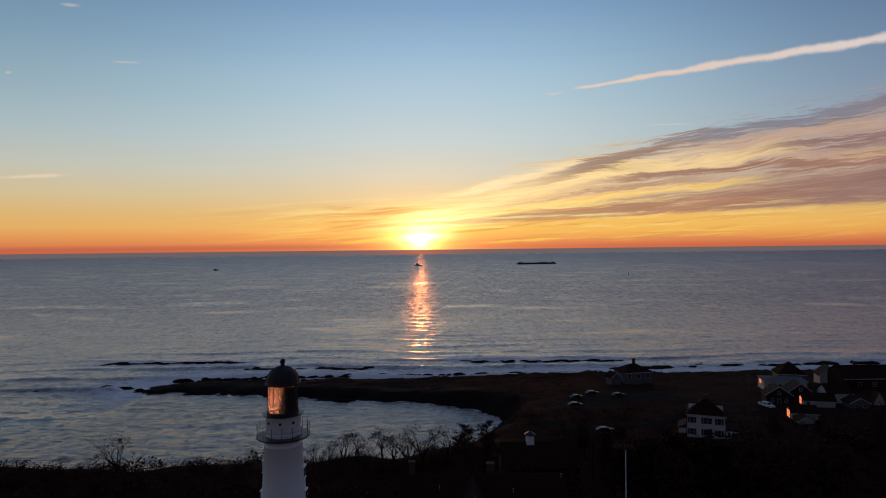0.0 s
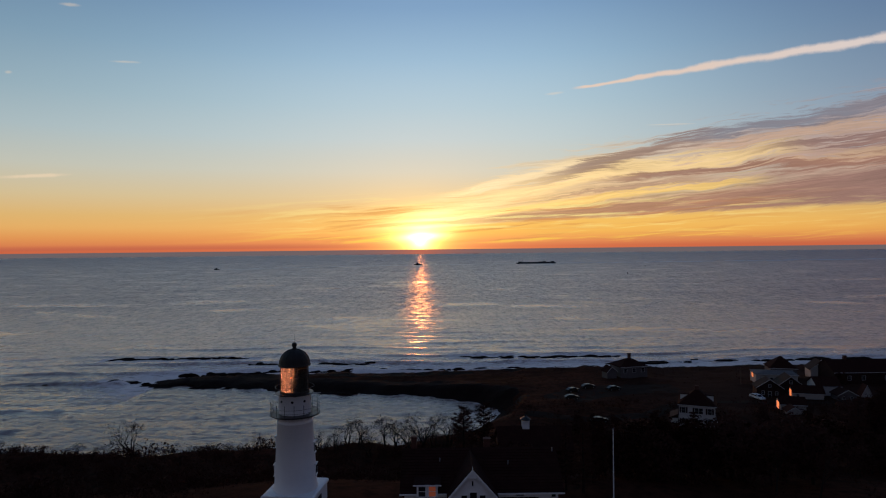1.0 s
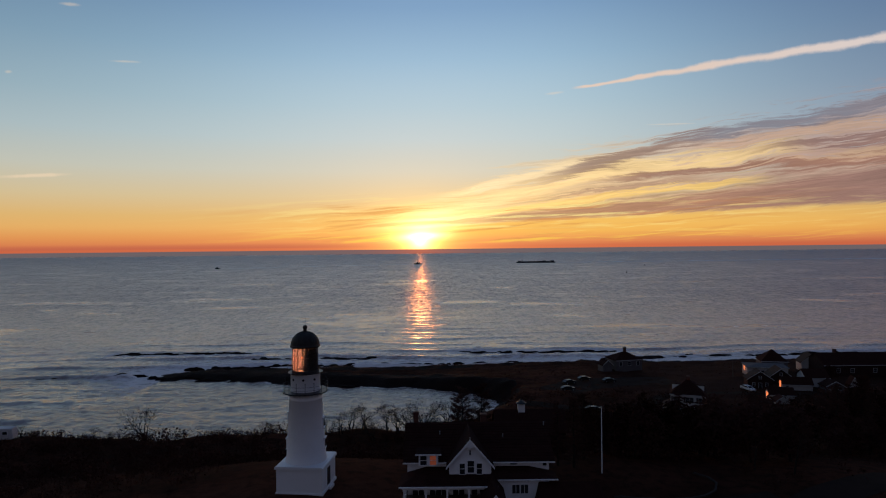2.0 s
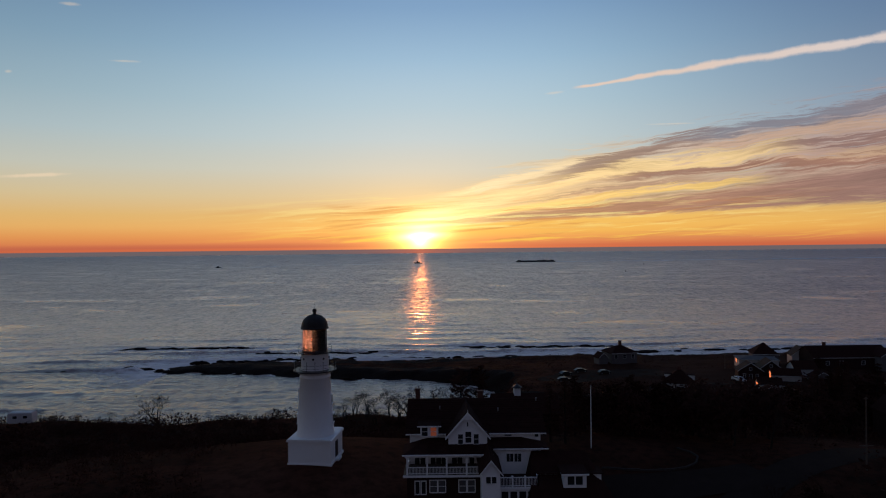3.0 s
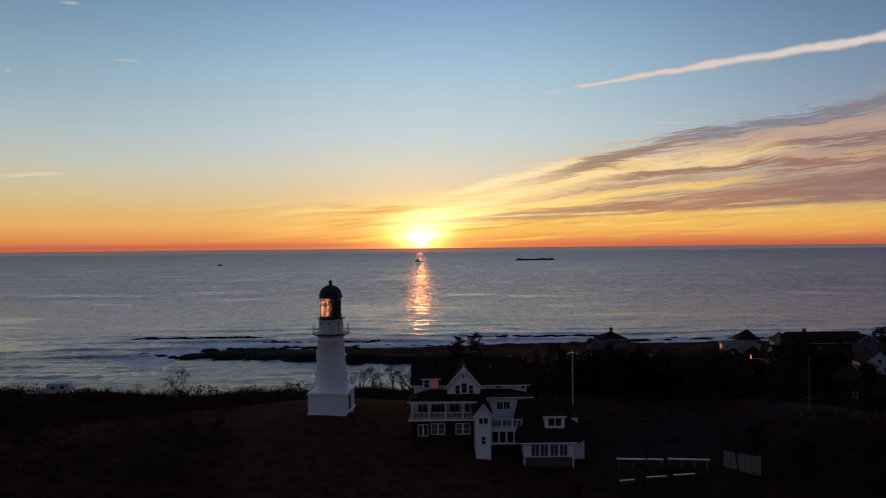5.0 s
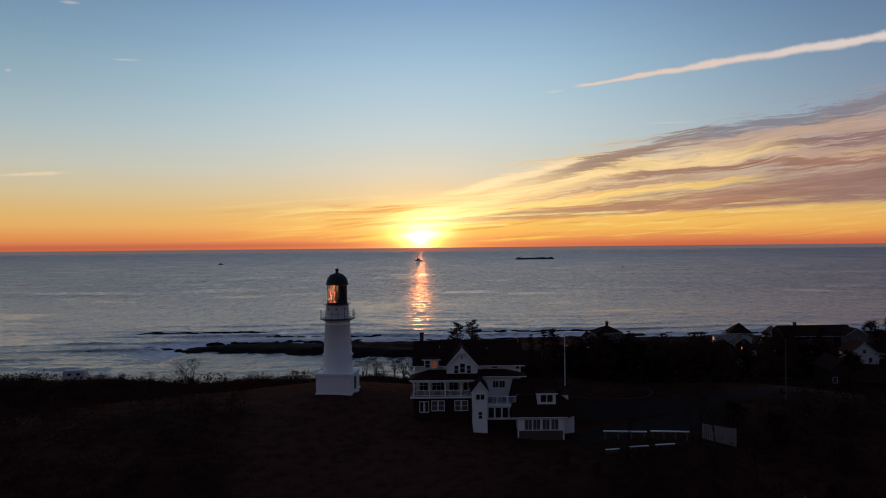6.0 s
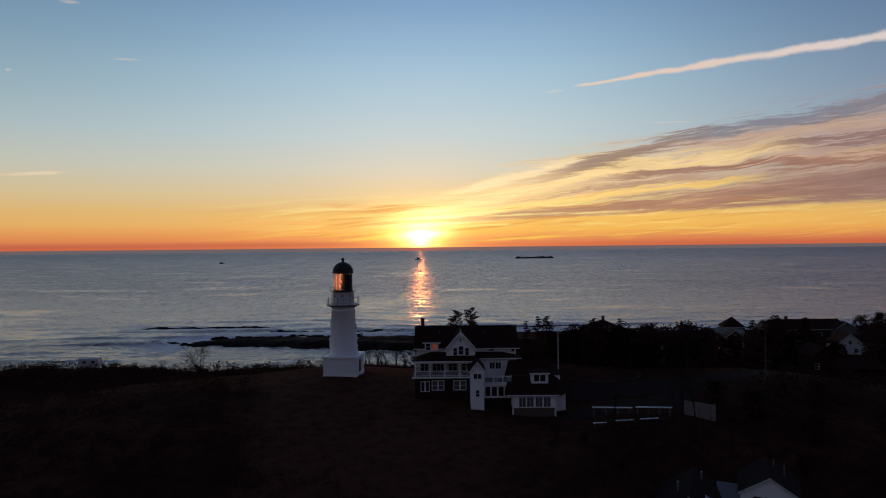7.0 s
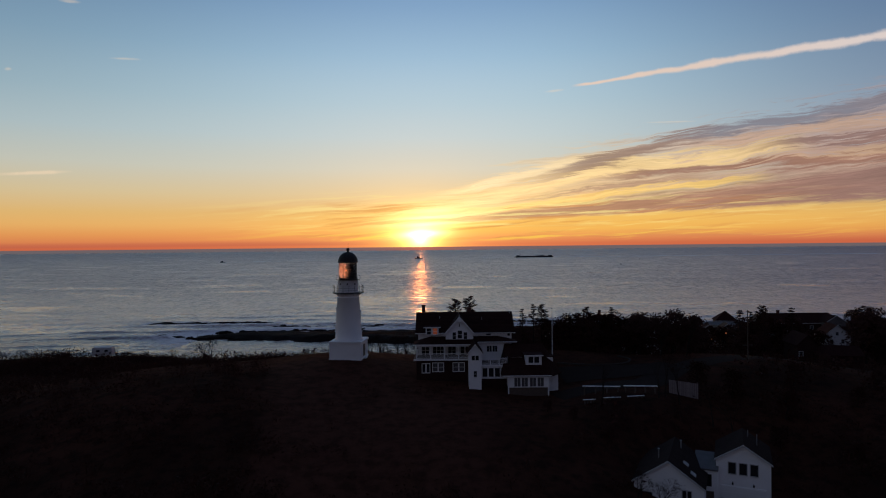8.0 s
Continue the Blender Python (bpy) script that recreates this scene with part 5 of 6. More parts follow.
def car(x, y, turn, paint, label, length=4.5):
    g = ground_at(x, y) + 0.08
    c = thing("car", label, "car", pose(x, y, g, 0, 0, turn), group="parked cars")
    k = length / 4.5
    bm = bmesh.new()
    side = [(-2.25, 0.35), (2.2, 0.35), (2.25, 0.7), (2.1, 0.9), (1.1, 1.0), (0.45, 1.45), (-1.2, 1.48), (-1.95, 1.05), (-2.25, 0.95)]
    prism(bm, [(px * k, pz) for px, pz in side], -0.85, 0.85, "y")
    bmesh.ops.bevel(bm, geom=list(bm.edges), offset=0.06, segments=1, affect="EDGES")
    part("body", bm, paint, c)
    bm = bmesh.new()
    prism(bm, [(-1.75 * k, 1.04), (1.0 * k, 1.03), (0.42 * k, 1.40), (-1.15 * k, 1.42)], -0.87, 0.87, "y")
    part("side_window", bm, PANE, c, "dark glass")
    bm = bmesh.new()
    solid(bm, [(1.13 * k, -0.7, 1.03), (1.13 * k, 0.7, 1.03), (0.52 * k, 0.62, 1.44), (0.52 * k, -0.62, 1.44), (1.1 * k, 0, 1.0)], [(0, 1, 2, 3), (0, 4, 1)])
    part("windscreen", bm, PANE, c, "dark glass")
    for px in (-1.4 * k, 1.4 * k):
        for s in (-1, 1):
            bm = bmesh.new()
            tube(bm, (px, s * 0.66, 0.33), (px, s * 0.88, 0.33), 0.33, n=16)
            wheel = part("wheel", bm, RUBBER, c)
            quick("rim", METAL, wheel, tube, (px, s * 0.87, 0.33), (px, s * 0.90, 0.33), 0.2, n=12)
    return c


for x, y, t, p, l in ((57.5, 119.5, 8, CARPAINT, "dark parked car on the shore car park"), (60.2, 131.0, 25, CARPAINT, "dark parked car on the shore car park"),
                      (66.5, 136.0, 12, CARPAINT, "dark parked car on the shore car park"), (74.2, 132.7, 15, CARPAINT, "dark parked car on the shore car park"),
                      (58.2, 88.0, 5, CARPAINT, "dark parked car on the lane"), (113.8, 116.5, -78, WHITECAR, "white parked van beside a dark cottage")):
    car(x, y, t, p, l, 5.4 if p is WHITECAR else 4.6)

# caravan on the bluff
g = ground_at(-70.5, 44)
trailer = thing("caravan", "small pale grey caravan parked on the bluff", "caravan", pose(-70.5, 44, g, 0, 0, 8))
bm = bmesh.new()
prism(bm, [(-2.4, 0.5), (2.4, 0.5), (2.5, 1.2), (2.3, 2.6), (-2.3, 2.7), (-2.5, 1.4)], -1.1, 1.1, "y")
bmesh.ops.bevel(bm, geom=list(bm.edges), offset=0.12, segments=2, affect="EDGES")
part("body", bm, OFFWHITE, trailer)
window(trailer, -0.9, -1.1, 1.8, 0.9, 0.6, bars=(0, 0), trim=0.05)
window(trailer, 1.1, -1.1, 1.8, 0.9, 0.6, bars=(0, 0), trim=0.05)
for s in (-1, 1):
    quick("wheel", RUBBER, trailer, tube, (0, s * 0.8, 0.32), (0, s * 1.05, 0.32), 0.34, n=14)


# ---- vessels ----
def barge():
    b = thing("barge", "long dark deck barge with cargo humps far out at sea", "barge", pose(305, 1850, 0, 0, 0, 3))
    bm = bmesh.new()
    prism(bm, [(-60, 2.5), (-56, -1.5), (57, -1.5), (61, 1.5), (61, 2.8), (-60, 3.0)], -11, 11, "y")
    part("hull", bm, STEELPAINT, b)
    for x, w, z in ((-50, 5, 9), (-36, 7, 7.2), (-20, 8, 7.4), (-3, 7, 7.2), (14, 8, 8.2), (27, 4, 9.4), (38, 6, 7.4), (52, 5, 9.2)):
        bm = bmesh.new()
        prism(bm, [(x - w, 2.6), (x + w, 2.6), (x + w * 0.85, z - 2.6), (x - w * 0.8, z - 2.6)], -8, 8, "y")
        part("deck_load", bm, STEELPAINT, b)
    quick("mast", STEELPAINT, b, tube, (-41, 0, 3), (-41, 0, 10), 0.6, 0.4)


def tug():
    b = thing("tugboat", "dark tugboat with a tall wheelhouse out at sea", "tugboat", pose(-58, 1815, 0, 0, 0, 175) @ Matrix.Scale(0.72, 4))
    bm = bmesh.new()
    prism(bm, [(-17, 1.5), (-15, -1), (14, -1), (18, 4.5), (8, 3.6), (-8, 2.6), (-17, 3.0)], -4.5, 4.5, "y")
    part("hull", bm, STEELPAINT, b)
    bm = bmesh.new()
    box(bm, -2, 8, -3, 3, 2.8, 6.5)
    box(bm, 1.5, 6.5, -2.4, 2.4, 6.5, 10.5)
    part("wheelhouse", bm, STEELPAINT, b)
    quick("funnel", STEELPAINT, b, tube, (-4, 0, 3), (-4.5, 0, 9), 1.3, 1.0)
    quick("mast", STEELPAINT, b, tube, (3, 0, 10), (3, 0, 17), 0.35, 0.2)


def lobster_boat(name, label, x, y, turn, k):
    b = thing(name, label, "boat", pose(x, y, 0, 0, 0, turn))
    bm = bmesh.new()
    prism(bm, [(-6 * k, 1.0 * k), (-5.8 * k, -0.6), (5 * k, -0.6), (7 * k, 2.2 * k), (2 * k, 1.6 * k)], -2 * k, 2 * k, "y")
    part("hull", bm, STEELPAINT, b)
    quick("cabin", STEELPAINT, b, box, -0.5 * k, 3.2 * k, -1.5 * k, 1.5 * k, 1.2 * k, 3.8 * k)
    quick("mast", STEELPAINT, b, tube, (0, 0, 3.5 * k), (0, 0, 6 * k), 0.1 * k)


barge()
tug()
lobster_boat("lobster_boat", "small dark lobster boat under way", -580, 1568, 182, 1.1)
for x, y in ((362, 1085), (530, 1500)):
    b = thing("buoy", "dark channel buoy afloat", "buoy", pose(x, y, 0))
    bm = bmesh.new()
    spin(bm, [(0, -0.5), (1.2, -0.4), (1.2, 0.5), (0.4, 0.8), (0.25, 3.6), (0, 3.7)], 10)
    part("float", bm, STEELPAINT, b)


def wake(name, x0, y0, x1, y1, w0, w1, label):
    """A broken trail of foam behind a vessel, lying on the water."""
    bm = bmesh.new()
    a, b = Vector((x0, y0)), Vector((x1, y1))
    d = (b - a).normalized()
    s = Vector((-d.y, d.x))
    n = 60
    for i in range(n):
        p, q = a.lerp(b, i / n), a.lerp(b, (i + random.uniform(0.75, 1.0)) / n)
        w = (w0 + (w1 - w0) * i / n) * random.uniform(0.5, 1.1) / 2
        off = s * random.uniform(-0.3, 0.3) * w
        vs = [bm.verts.new((*(v + off + s * e * w), 0.16)) for v, e in ((p, -1), (q, -1), (q, 1), (p, 1))]
        bm.faces.new(vs)
    return tagged(part(name, bm, FOAM), label, "wake", kind="stuff")


wake("wake_trail", 372, 1858, 1500, 1950, 55, 110, "pale foam wake trailing behind the barge")
wake("wake_trail", -572, 1569, -430, 1600, 14, 30, "pale broken wake behind the lobster boat")
wake("wake_trail", -40, 1820, 240, 1850, 14, 24, "faint wake line between tug and barge")
wake("wake_trail", -90, 1800, -520, 1640, 40, 24, "pale broken wake drifting behind the tugboat")

# ---- plants and rocks ----
def branch(bm, tips, p, d, length, r, depth, rng, spread=0.55, sides=4, lift=0.15):
    """Grow one limb and, from it, thinner limbs; thin ends are noted in tips."""
    steps = 2 if depth > 1 else 1
    for i in range(steps):
        d = (d + Vector((rng.uniform(-1, 1), rng.uniform(-1, 1), rng.uniform(-0.6, 1) + lift)) * 0.16).normalized()
        q = p + d * length / steps
        tube(bm, p, q, r, r * 0.78, n=sides, cap=False)
        p, r = q, r * 0.78
    if depth <= 0:
        tips.append((p, d))
        return
    for _ in range(3 if depth > 1 else 4):
        k = d.orthogonal().normalized()
        k.rotate(Matrix.Rotation(rng.uniform(0, 6.283), 3, d))
        nd = (d + k * rng.uniform(0.4, 1.0) * spread * 1.6).normalized()
        branch(bm, tips, p - d * rng.uniform(0, length * 0.35), nd, length * rng.uniform(0.58, 0.82), r * 0.62, depth - 1, rng, spread, 3, lift)


def bare_tree(height, seed, depth=4, spread=0.5, stems=1, first=0.18):
    rng = random.Random(seed)
    ob = thing("bare_tree", "leafless tree with fine bare branches", "tree", group="bare trees on the bluff")
    bm, tips = bmesh.new(), []
    for s in range(stems):
        d = Vector((rng.uniform(-0.6, 0.6) * (stems > 1), rng.uniform(-0.6, 0.6) * (stems > 1), 1)).normalized()
        branch(bm, tips, Vector((rng.uniform(-0.4, 0.4) * (stems > 1), rng.uniform(-0.4, 0.4) * (stems > 1), -0.3)), d, height * first, height * 0.014 + 0.03, depth, rng, spread)
    zmax = max(v.co.z for v in bm.verts)
    bmesh.ops.scale(bm, vec=(height / zmax,) * 3, verts=bm.verts)
    part("trunk", bm, BARK, ob)
    bm = bmesh.new()
    for p, d in tips:
        p = p * (height / zmax)
        for _ in range(6):
            k = Vector((rng.uniform(-1, 1), rng.uniform(-1, 1), rng.uniform(-0.4, 1.0)))
            q = p + (d + k * 0.8).normalized() * rng.uniform(0.4, 1.0) * height * 0.10
            s = (q - p).orthogonal().normalized() * 0.015
            vs = [bm.verts.new(v) for v in (p - s, p + s, q)]
            bm.faces.new(vs)
    part("crown", bm, TWIG, ob, "fine bare twigs")
    return ob


def leaf_bunch(bm, p, size, n, rng, flat=0.6):
    for _ in range(n):
        c = p + Vector((rng.gauss(0, 1), rng.gauss(0, 1), rng.gauss(0, flat))) * size * 0.5
        a = Vector((rng.uniform(-1, 1), rng.uniform(-1, 1), rng.uniform(-0.5, 0.8))).normalized() * size * rng.uniform(0.25, 0.5)
        b = a.orthogonal().normalized() * size * rng.uniform(0.08, 0.2)
        vs = [bm.verts.new(v) for v in (c - a, c + b, c + a, c - b)]
        bm.faces.new(vs)


def conifer(height, seed, wide=0.22, ragged=0.4, bulge=0.8, rise=0.08):
    rng = random.Random(seed)
    ob = thing("conifer", "dark ragged conifer with gaps between its boughs", "tree", group="conifers by the houses")
    bm = bmesh.new()
    tube(bm, (0, 0, -0.3), (0, 0, height * 0.97), height * 0.02 + 0.03, 0.03, n=7)
    leaves = bmesh.new()
    z = height * 0.12
    while z < height * 0.98:
        t = z / height
        reach = height * wide * (1 - t) ** bulge + 0.2
        for _ in range(rng.randint(4, 6)):
            a = rng.uniform(0, 6.283)
            r = reach * rng.uniform(1 - ragged, 1.12)
            end = Vector((math.cos(a) * r, math.sin(a) * r, z + (rise + rng.uniform(-0.18, 0.18)) * r))
            tube(bm, (0, 0, z), end, 0.035, 0.012, n=3, cap=False)
            for k in (0.4, 0.6, 0.78, 0.92, 1.0):
                leaf_bunch(leaves, Vector((0, 0, z)).lerp(end, k), 0.20 + 0.055 * reach, 14, rng, 0.5)
        z += (height * 0.035 + 0.12) * (0.85 if rise > 0.3 else 1.0)
    leaf_bunch(leaves, Vector((0, 0, height * 0.96)), 0.28, 6, rng, 1.2)
    part("trunk", bm, BARK, ob)
    part("crown", leaves, NEEDLE, ob)
    return ob


def broadleaf(height, seed, wide=0.5, name="evergreen_tree", label="dense dark round-headed tree"):
    rng = random.Random(seed)
    ob = thing(name, label, "tree", group="dark trees by the lane")
    bm, tips = bmesh.new(), []
    branch(bm, tips, Vector((0, 0, -0.3)), Vector((0, 0, 1)), height * 0.34, height * 0.03, 3, rng, 0.75)
    zmax = max(v.co.z for v in bm.verts)
    bmesh.ops.scale(bm, vec=(height / zmax * wide * 1.5, height / zmax * wide * 1.5, height * 0.9 / zmax), verts=bm.verts)
    part("trunk", bm, BARK, ob)
    leaves = bmesh.new()
    for p, d in tips:
        q = Vector((p.x * height / zmax * wide * 1.5, p.y * height / zmax * wide * 1.5, p.z * height * 0.9 / zmax))
        leaf_bunch(leaves, q, height * 0.11, 13, rng, 0.8)
    for _ in range(90):
        a, t = rng.uniform(0, 6.283), rng.uniform(0.15, 0.9)
        r = height * wide * 0.62 * math.sin(math.pi * min(1, t * 0.9 + 0.08)) ** 0.7 * rng.uniform(0.5, 1.05)
        leaf_bunch(leaves, Vector((math.cos(a) * r, math.sin(a) * r, height * t)), height * 0.12, 9, rng, 0.8)
    part("crown", leaves, NEEDLE, ob)
    return ob


def plant(proto, x, y, scale=1.0, turn=None, sink=0.0):
    m = pose(x, y, ground_at(x, y) - sink, 0, 0, random.uniform(0, 360) if turn is None else turn)
    ob = copy_thing(proto, m)
    ob.scale = (scale,) * 3
    return ob


def remove(proto):
    for o in (*proto.children_recursive, proto):
        bpy.data.objects.remove(o)


random.seed(11)
SLIM = [bare_tree(8.0, s, 3, 0.28, 1, 0.30) for s in (7, 8)]
BARE = [bare_tree(7.0, s, 4, 0.58, 2) for s in (1, 2, 3, 4)]
CONI = [conifer(10.0, s, w, g, p, q) for s, w, g, p, q in ((1, 0.25, 0.5, 0.75, 0.08), (2, 0.20, 0.45, 0.45, 0.55), (3, 0.21, 0.4, 0.85, 0.12))]
ROUND = [broadleaf(8.0, s) for s in (1, 2, 3)]
# trees along the bluff edge, seen against the bay
for x, y, s in ((-44.3, 54.0, 1.18), (-57, 60, 0.55), (-50, 62, 0.5), (-38, 62, 0.5), (-33, 60, 0.62), (-28, 60, 0.55), (-22, 58, 0.6), (-66, 58, 0.5), (-75, 60, 0.55), (-84, 58, 0.6), (-95, 60, 0.5),
                (-14, 58, 0.5), (-8, 56, 0.58), (-4, 52, 0.65), (-3, 60, 0.72), (0, 55, 0.76), (3, 50, 0.79), (5, 58, 0.83), (8, 54, 0.86), (11, 50, 0.86), (13, 57, 0.9), (16, 52, 0.9), (18, 58, 0.94), (20, 50, 0.83),
                (22, 55, 0.86), (-10, 64, 0.58), (-18, 64, 0.5), (1, 64, 0.72), (10, 66, 0.79), (-110, 56, 0.55), (-125, 55, 0.6)):
    plant(random.choice(BARE), x, y, s * random.uniform(0.92, 1.05) * (1.12 if x > -10 else 1.0))
for _ in range(4):
    plant(random.choice(BARE), random.uniform(-12, 24), random.uniform(46, 60), random.uniform(0.5, 0.75))
for _ in range(44):
    plant(random.choice(BARE), random.uniform(-150, -6), random.uniform(40, 60), random.uniform(0.22, 0.42))
# conifers and dark trees round the houses
for x, y, top, k in ((20.4, 11.9, 31.4, 1), (23.2, 11.6, 31.9, 1), (36.0, 8.0, 30.6, 0), (34.0, 9.5, 29.5, 2), (38.3, 12.0, 30.0, 1), (54.3, 17.3, 28.9, 0), (46.5, 14.0, 28.0, 2), (49.0, 18.0, 28.8, 1),
                     (60.5, 21, 26.5, 1), (91, 36, 26.0, 0), (94.5, 38, 25.4, 2), (99, 41, 26.3, 1), (107, 42, 25.8, 0), (127, 45, 25.6, 1), (96.5, 35, 24.8, 2), (104, 30, 21.0, 1), (135, 40, 22.0, 0), (125, 36, 20.0, 1)):
    g = ground_at(x, y)
    plant(CONI[k], x, y, (top - g) / 10.0)
for x, y, top in ((50, 20, 27.6), (56, 19, 27.8), (60.5, 18, 27.4), (45, 18.5, 27.8), (62, 22, 27.0), (44, 16, 26.5), (48, 14, 27.2), (52, 22, 26.0), (41.5, 18, 26.5), (57, 24, 25.2), (64, 14, 27.5), (67, 16, 28.4), (70, 14, 27.6), (72, 20, 25.5), (76, 24, 24.0), (62, 28, 23.0), (66, 36, 20.0),
                  (72, 34, 20.5), (80, 34, 20.5), (86, 28, 20.0), (92, 34, 21.0), (98, 48, 19.5), (106, 42, 19.0), (84, 44, 17.5), (76, 46, 15.0), (68, 50, 14.5), (60, 46, 18.5), (54, 40, 20.5),
                  (50, 34, 21.5), (46, 28, 23.0), (66, 70, 10.5), (72, 74, 9.6), (92, 78, 9.8), (98, 82, 11.5), (90, 66, 11.2), (82, 62, 12.0), (104, 70, 13.5), (112, 62, 15.0), (120, 56, 16.0),
                  (128, 62, 16.5), (132, 50, 18.0), (140, 56, 18.0), (142, 44, 21.0), (150, 60, 18.5), (125, 40, 25.0), (129, 42, 23.5), (104, 46, 23.0), (110, 50, 22.5), (116, 48, 19.5), (98, 46, 22.6), (88, 42, 21.5), (110, 84, 11.0), (118, 90, 10.5), (126, 84, 11.5), (104, 94, 9.8), (134, 96, 11), (146, 100, 11),
                  (158, 116, 9.6), (170, 122, 8.6), (188, 124, 9.0), (150, 132, 10.4), (190, 140, 11.5), (160, 90, 13.5), (156, 74, 16.5), (60, 80, 11), (51, 80, 11.5), (53, 66, 13.5), (46, 58, 16.0), (40, 48, 18.5),
                  (36, 40, 20.0), (30, 26, 21.8), (27, 20, 23.0), (59, -16, 23.5), (63, -20, 23.0), (68, -26, 21.5), (74, -18, 23.5), (80, -24, 21.0), (90, -14, 21.5), (86, -6, 22.5), (98, -22, 19.0),
                  (64, -32, 17.5), (72, -36, 16.5), (82, -40, 14.5), (60, -36, 16.0), (92, -44, 13.5), (70, -48, 13.0), (36, -30, 19.5), (40, -34, 17.5), (33, -26, 20.0), (219, 173, 12.0), (205, 168, 11.5), (228, 160, 12.5)):
    g = ground_at(x, y)
    plant(random.choice(ROUND), x, y, max(0.25, (top - g) / 8.0))
# slim bare trees by the drive and in front of the white houses
for x, y, s in ((52.0, -21.5, 0.8), (50.6, -22.6, 0.75), (53.2, -24.0, 0.8), (41.0, -26.0, 0.8), (39.5, -47.5, 0.55), (41.5, -48.5, 0.5), (56.5, -28.0, 0.7), (58.5, -30.0, 0.75), (66, 6, 0.8), (62, 9, 0.8), (70, 22, 0.9)):
    plant(random.choice(BARE if y < -40 else SLIM), x, y, s)
for proto in BARE + SLIM + CONI + ROUND:
    remove(proto)


def scrub_field(name, label, count, seed, where, size, material, leaves=16, twigs=3):
    """Low scrub as one body of many small leaf and twig clumps; where(rng) gives a place."""
    rng = np.random.RandomState(seed)
    xy = where(rng, count)
    z = land_height(xy[:, 0], xy[:, 1])
    keep = z > 1.2
    xy, z = xy[keep], z[keep]
    n = len(z)
    s = size * rng.uniform(0.5, 1.3, n) * np.where((xy[:, 1] > 40) & (xy[:, 0] > -16) & (xy[:, 0] < 36), 0.62, 1.0) * np.clip(1.0 + 0.75 * rumple(xy[:, 0], xy[:, 1], 15), 0.45, 1.9)
    verts, faces = [], []
    m = n * leaves
    c = np.repeat(np.stack([xy[:, 0], xy[:, 1], z], 1), leaves, 0)
    ss = np.repeat(s, leaves)[:, None]
    c = c + rng.normal(0, 1, (m, 3)) * ss * (0.55, 0.55, 0.28) + ss * (0, 0, 0.42)
    a = rng.normal(0, 1, (m, 3)) * (1, 1, 0.9)
    a = a / np.linalg.norm(a, axis=1)[:, None] * ss * rng.uniform(0.07, 0.2, (m, 1))
    b = np.cross(a, rng.normal(0, 1, (m, 3)))
    b = b / np.linalg.norm(b, axis=1)[:, None] * ss * rng.uniform(0.03, 0.09, (m, 1))
    quad = np.stack([c - a, c + b, c + a, c - b], 1).reshape(-1, 3)
    idx = np.arange(m * 4).reshape(m, 4)
    k = n * twigs
    root = np.repeat(np.stack([xy[:, 0], xy[:, 1], z], 1), twigs, 0)
    st = np.repeat(s, twigs)[:, None]
    tip = root + rng.normal(0, 1, (k, 3)) * st * (0.5, 0.5, 0.1) + st * rng.uniform(0.7, 1.45, (k, 1)) * (0, 0, 1)
    side = rng.normal(0, 1, (k, 3)) * (1, 1, 0)
    side = side / np.linalg.norm(side, axis=1)[:, None] * 0.03
    tri = np.stack([root - side, root + side, tip], 1).reshape(-1, 3)
    tidx = np.arange(k * 3).reshape(k, 3) + len(quad)
    mesh = bpy.data.meshes.new(name)
    mesh.from_pydata(np.concatenate([quad, tri]).tolist(), [], idx.tolist() + tidx.tolist())
    mesh.materials.append(material)
    return tagged(new(name, mesh), label, "scrub", kind="stuff")


def bluff(rng, n):
    x = rng.uniform(-230, 34, n)
    y = rng.uniform(20, 72, n) - np.abs(x + 20) * 0.03
    ok = (shore_distance(x, y) > 3) & ~((np.hypot(x + 70.5, y - 44) < 5) | (np.hypot(x, y) < 26))
    return np.stack([x, y], 1)[ok]


def field(rng, n):
    x, y = rng.uniform(-190, 30, n), rng.uniform(-110, 30, n)
    ok = (np.hypot(x, y) > 16) & ~((x > 8) & (x < 40) & (y > -17) & (y < 6)) & (rumple(x, y, 38) + rng.uniform(-0.6, 0.6, n) > np.where(x < -16 - np.clip(y, -60, 0) * 0.3, -9.0, np.where((x > -14) & (y > -40), 0.6, -0.1)))
    return np.stack([x, y], 1)[ok]


def wood(rng, n):
    x, y = rng.uniform(36, 240, n), rng.uniform(-100, 112, n)
    road = np.minimum.reduce([np.hypot(x - a, y - b) for a, b in ((44, -15), (50, -13), (55, -9), (60, -5), (66, -2), (72, 1), (78, 4), (85, 5), (92, 6), (100, 4))])
    house = np.minimum.reduce([np.hypot(x - a, y - b) for a, b in ((53.8, -39), (44, -40), (49, -39), (82, 89), (119, 123), (104, 33), (109, 28), (141, 80), (44, -17), (49, -19))])
    ok = (road > 4.5) & (house > 7) & ~((x < 58) & (y > -24) & (y < 12))
    return np.stack([x, y], 1)[ok]


def point(rng, n):
    x, y = rng.uniform(-30, 320, n), rng.uniform(104, 206, n)
    house = np.minimum.reduce([np.hypot(x - a, y - b) for a, b in ((85, 158), (76, 152), (119, 123), (129, 128), (134, 146), (127, 141), (136, 121), (139, 114), (125, 111), (116, 103), (166, 145), (160, 145), (172, 145), (62, 128), (70, 134), (80, 134), (56, 119))])
    ok = (house > 8) & (shore_distance(x, y) > 6) & ~((x > 104) & (x < 152) & (y < 140))
    return np.stack([x, y], 1)[ok]


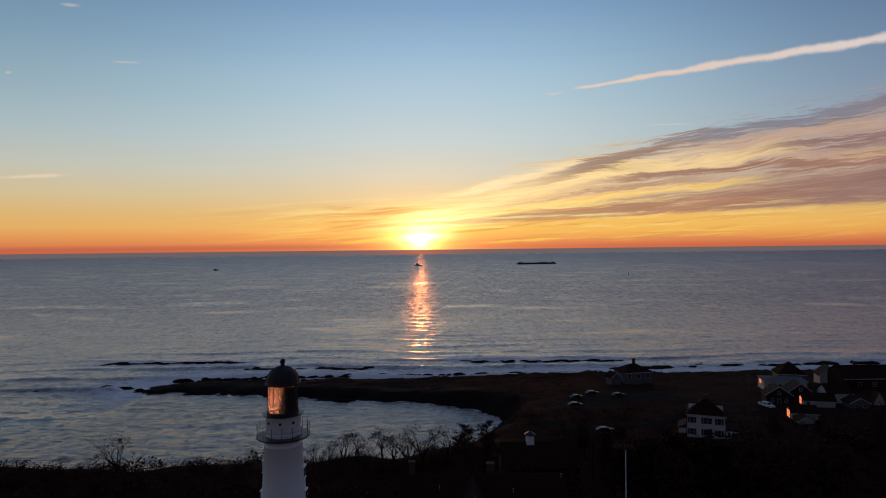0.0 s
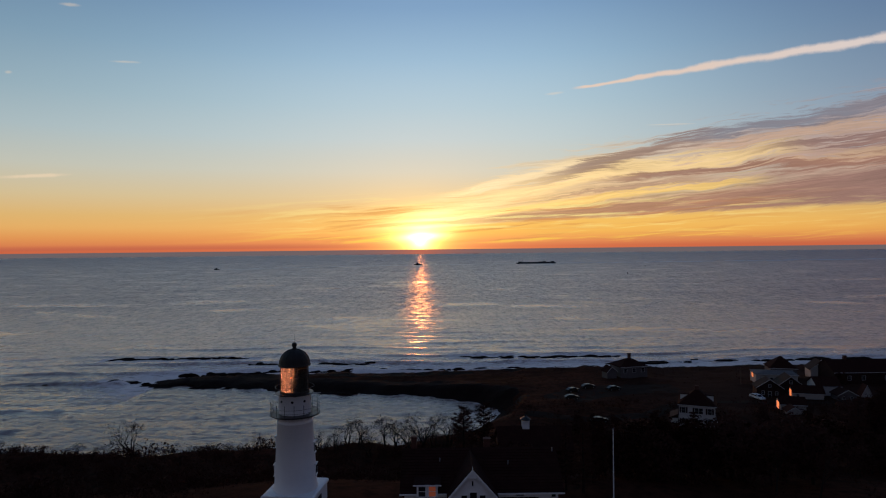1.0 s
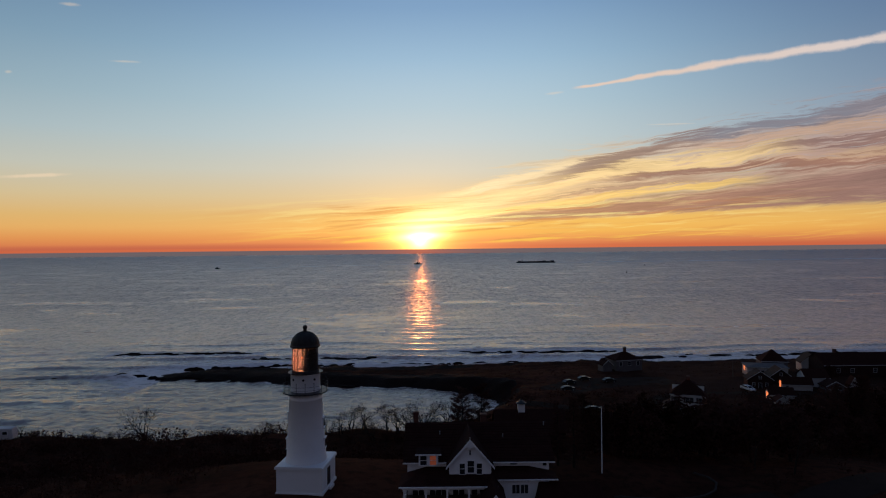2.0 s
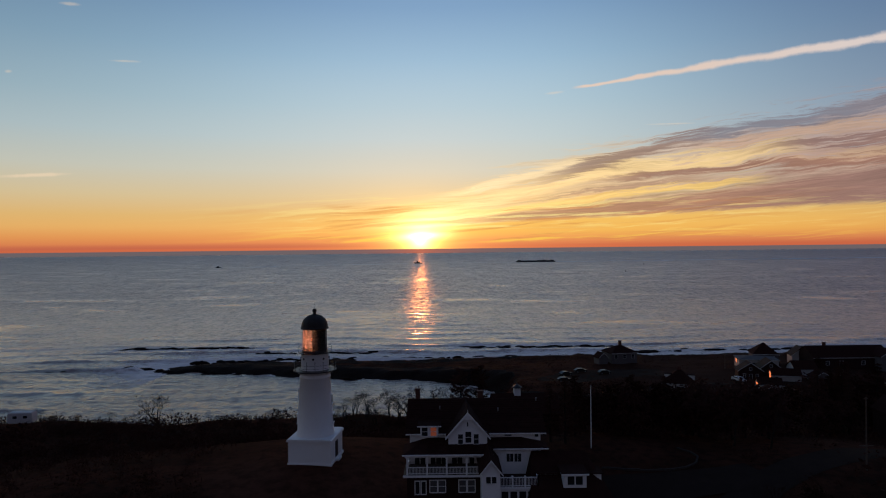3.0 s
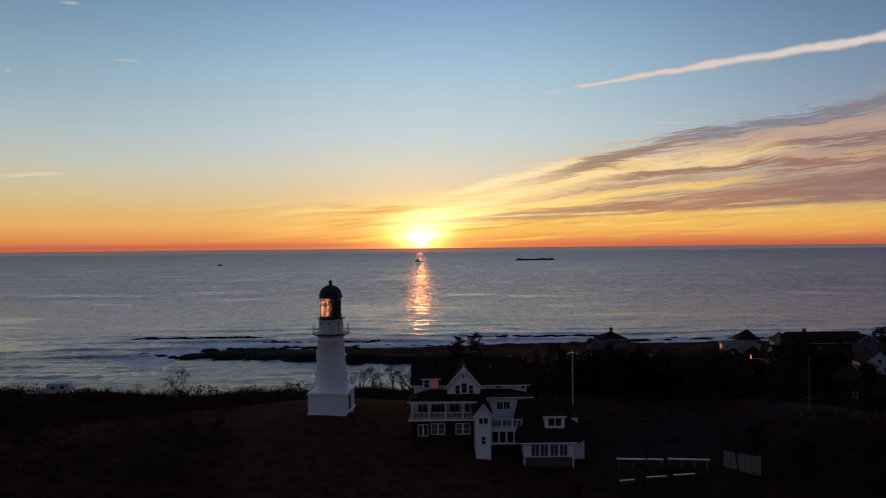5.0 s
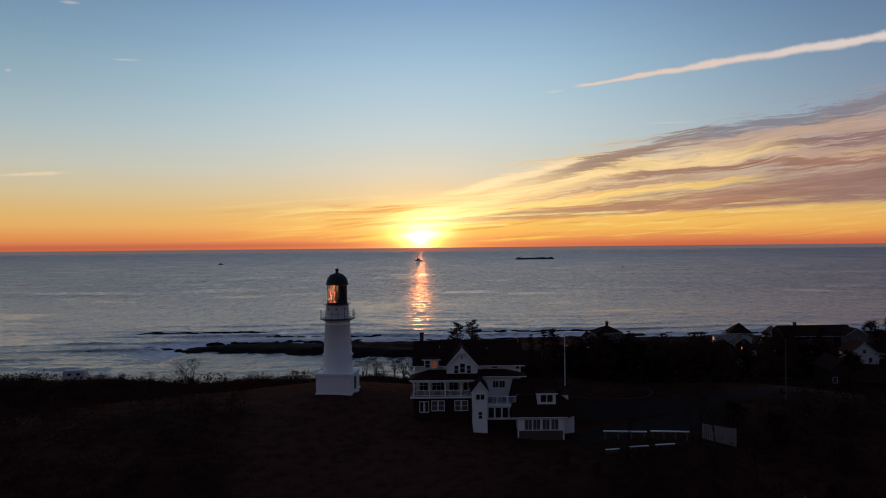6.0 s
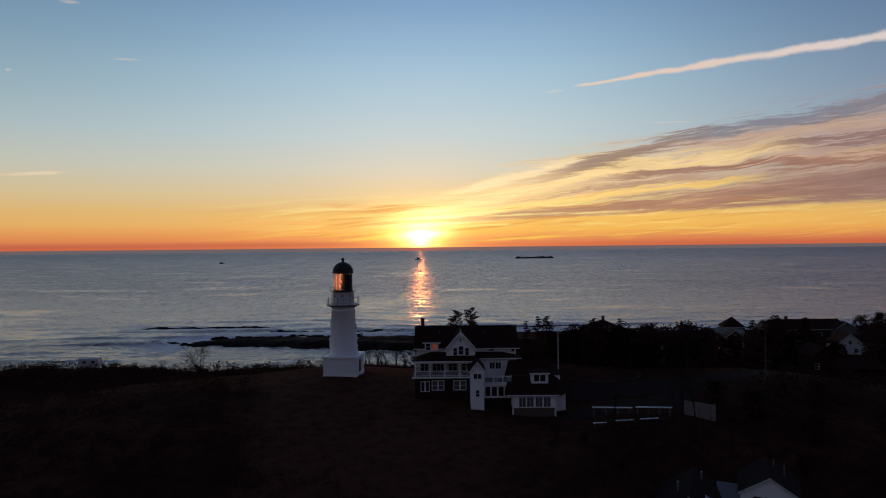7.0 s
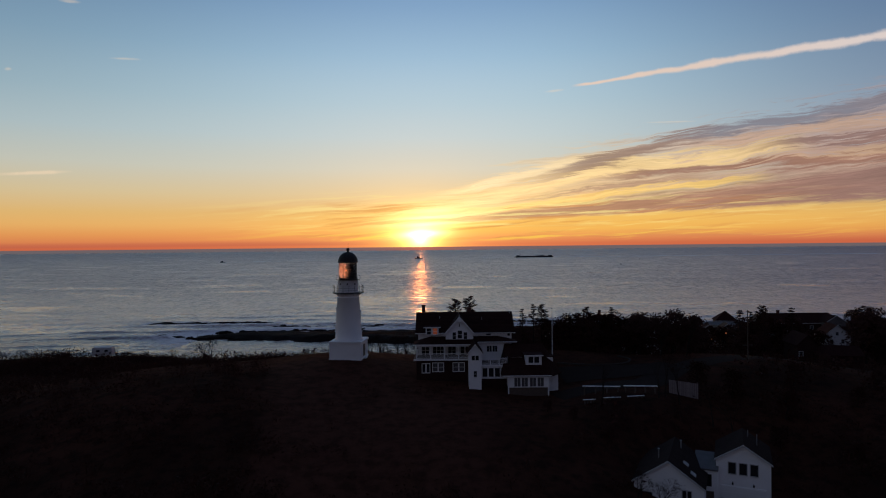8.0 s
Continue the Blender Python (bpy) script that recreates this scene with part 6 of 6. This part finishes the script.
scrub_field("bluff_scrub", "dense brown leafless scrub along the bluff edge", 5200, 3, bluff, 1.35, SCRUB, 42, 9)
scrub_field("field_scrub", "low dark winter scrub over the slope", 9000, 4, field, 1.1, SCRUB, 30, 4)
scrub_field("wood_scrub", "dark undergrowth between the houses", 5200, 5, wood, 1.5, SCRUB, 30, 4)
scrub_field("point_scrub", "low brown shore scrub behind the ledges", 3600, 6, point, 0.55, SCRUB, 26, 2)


def boulder(seed, name="rock", label="wet dark ledge rock in the surf"):
    rng = random.Random(seed)
    bm = bmesh.new()
    bmesh.ops.create_icosphere(bm, subdivisions=3, radius=1.0)
    off = Vector((seed * 3.1, seed * 1.7, 0))
    for v in bm.verts:
        k = 1 + 0.5 * noise.noise(v.co * 1.3 + off) + 0.34 * noise.noise(v.co * 3.4 + off)
        v.co = Vector((v.co.x * k, v.co.y * k, max(-0.6, v.co.z * k)))
    ob = part(name, bm, ROCK)
    return tagged(ob, label, "rock", group="rocks off the point")


random.seed(5)
ROCKS = [boulder(s) for s in (1, 2, 3, 4)]


def ledge(x0, y0, x1, y1, n, size, rise):
    """A broken line of low rocks awash."""
    for i in range(n):
        t = (i + random.uniform(0.0, 1.0)) / n
        k = size * random.uniform(0.5, 1.5)
        ob = copy_thing(random.choice(ROCKS), pose(x0 + (x1 - x0) * t + random.uniform(-1, 1), y0 + (y1 - y0) * t + random.uniform(-1.6, 1.6), random.uniform(-0.25, 0.1), 0, 0, random.uniform(-25, 25)))
        ob.scale = (k * random.uniform(1.0, 2.2), k * random.uniform(0.5, 0.9), rise * random.uniform(0.5, 1.3))


for x0, y0, x1, y1, n, size, rise in ((-116, 175, -110, 174, 3, 2.6, 1.2), (-106, 173, -78, 168, 9, 2.0, 0.9), (-80, 166, -62, 163, 5, 1.3, 0.6), (-142, 229, -80, 230, 26, 1.9, 0.6), (-76, 214, -14, 212, 13, 2.0, 0.6),
                                      (-92, 186, -60, 192, 12, 2.0, 1.0), (-60, 193, 90, 197, 44, 1.6, 0.8), (28, 226, 100, 224, 20, 1.8, 0.5), (-24, 153, -10, 152.5, 5, 1.8, 0.7), (-150, 173, -132, 176, 4, 1.5, 0.5), (90, 206, 210, 212, 20, 2.4, 0.8)):
    ledge(x0, y0, x1, y1, n, size, rise)
for proto in ROCKS:
    remove(proto)
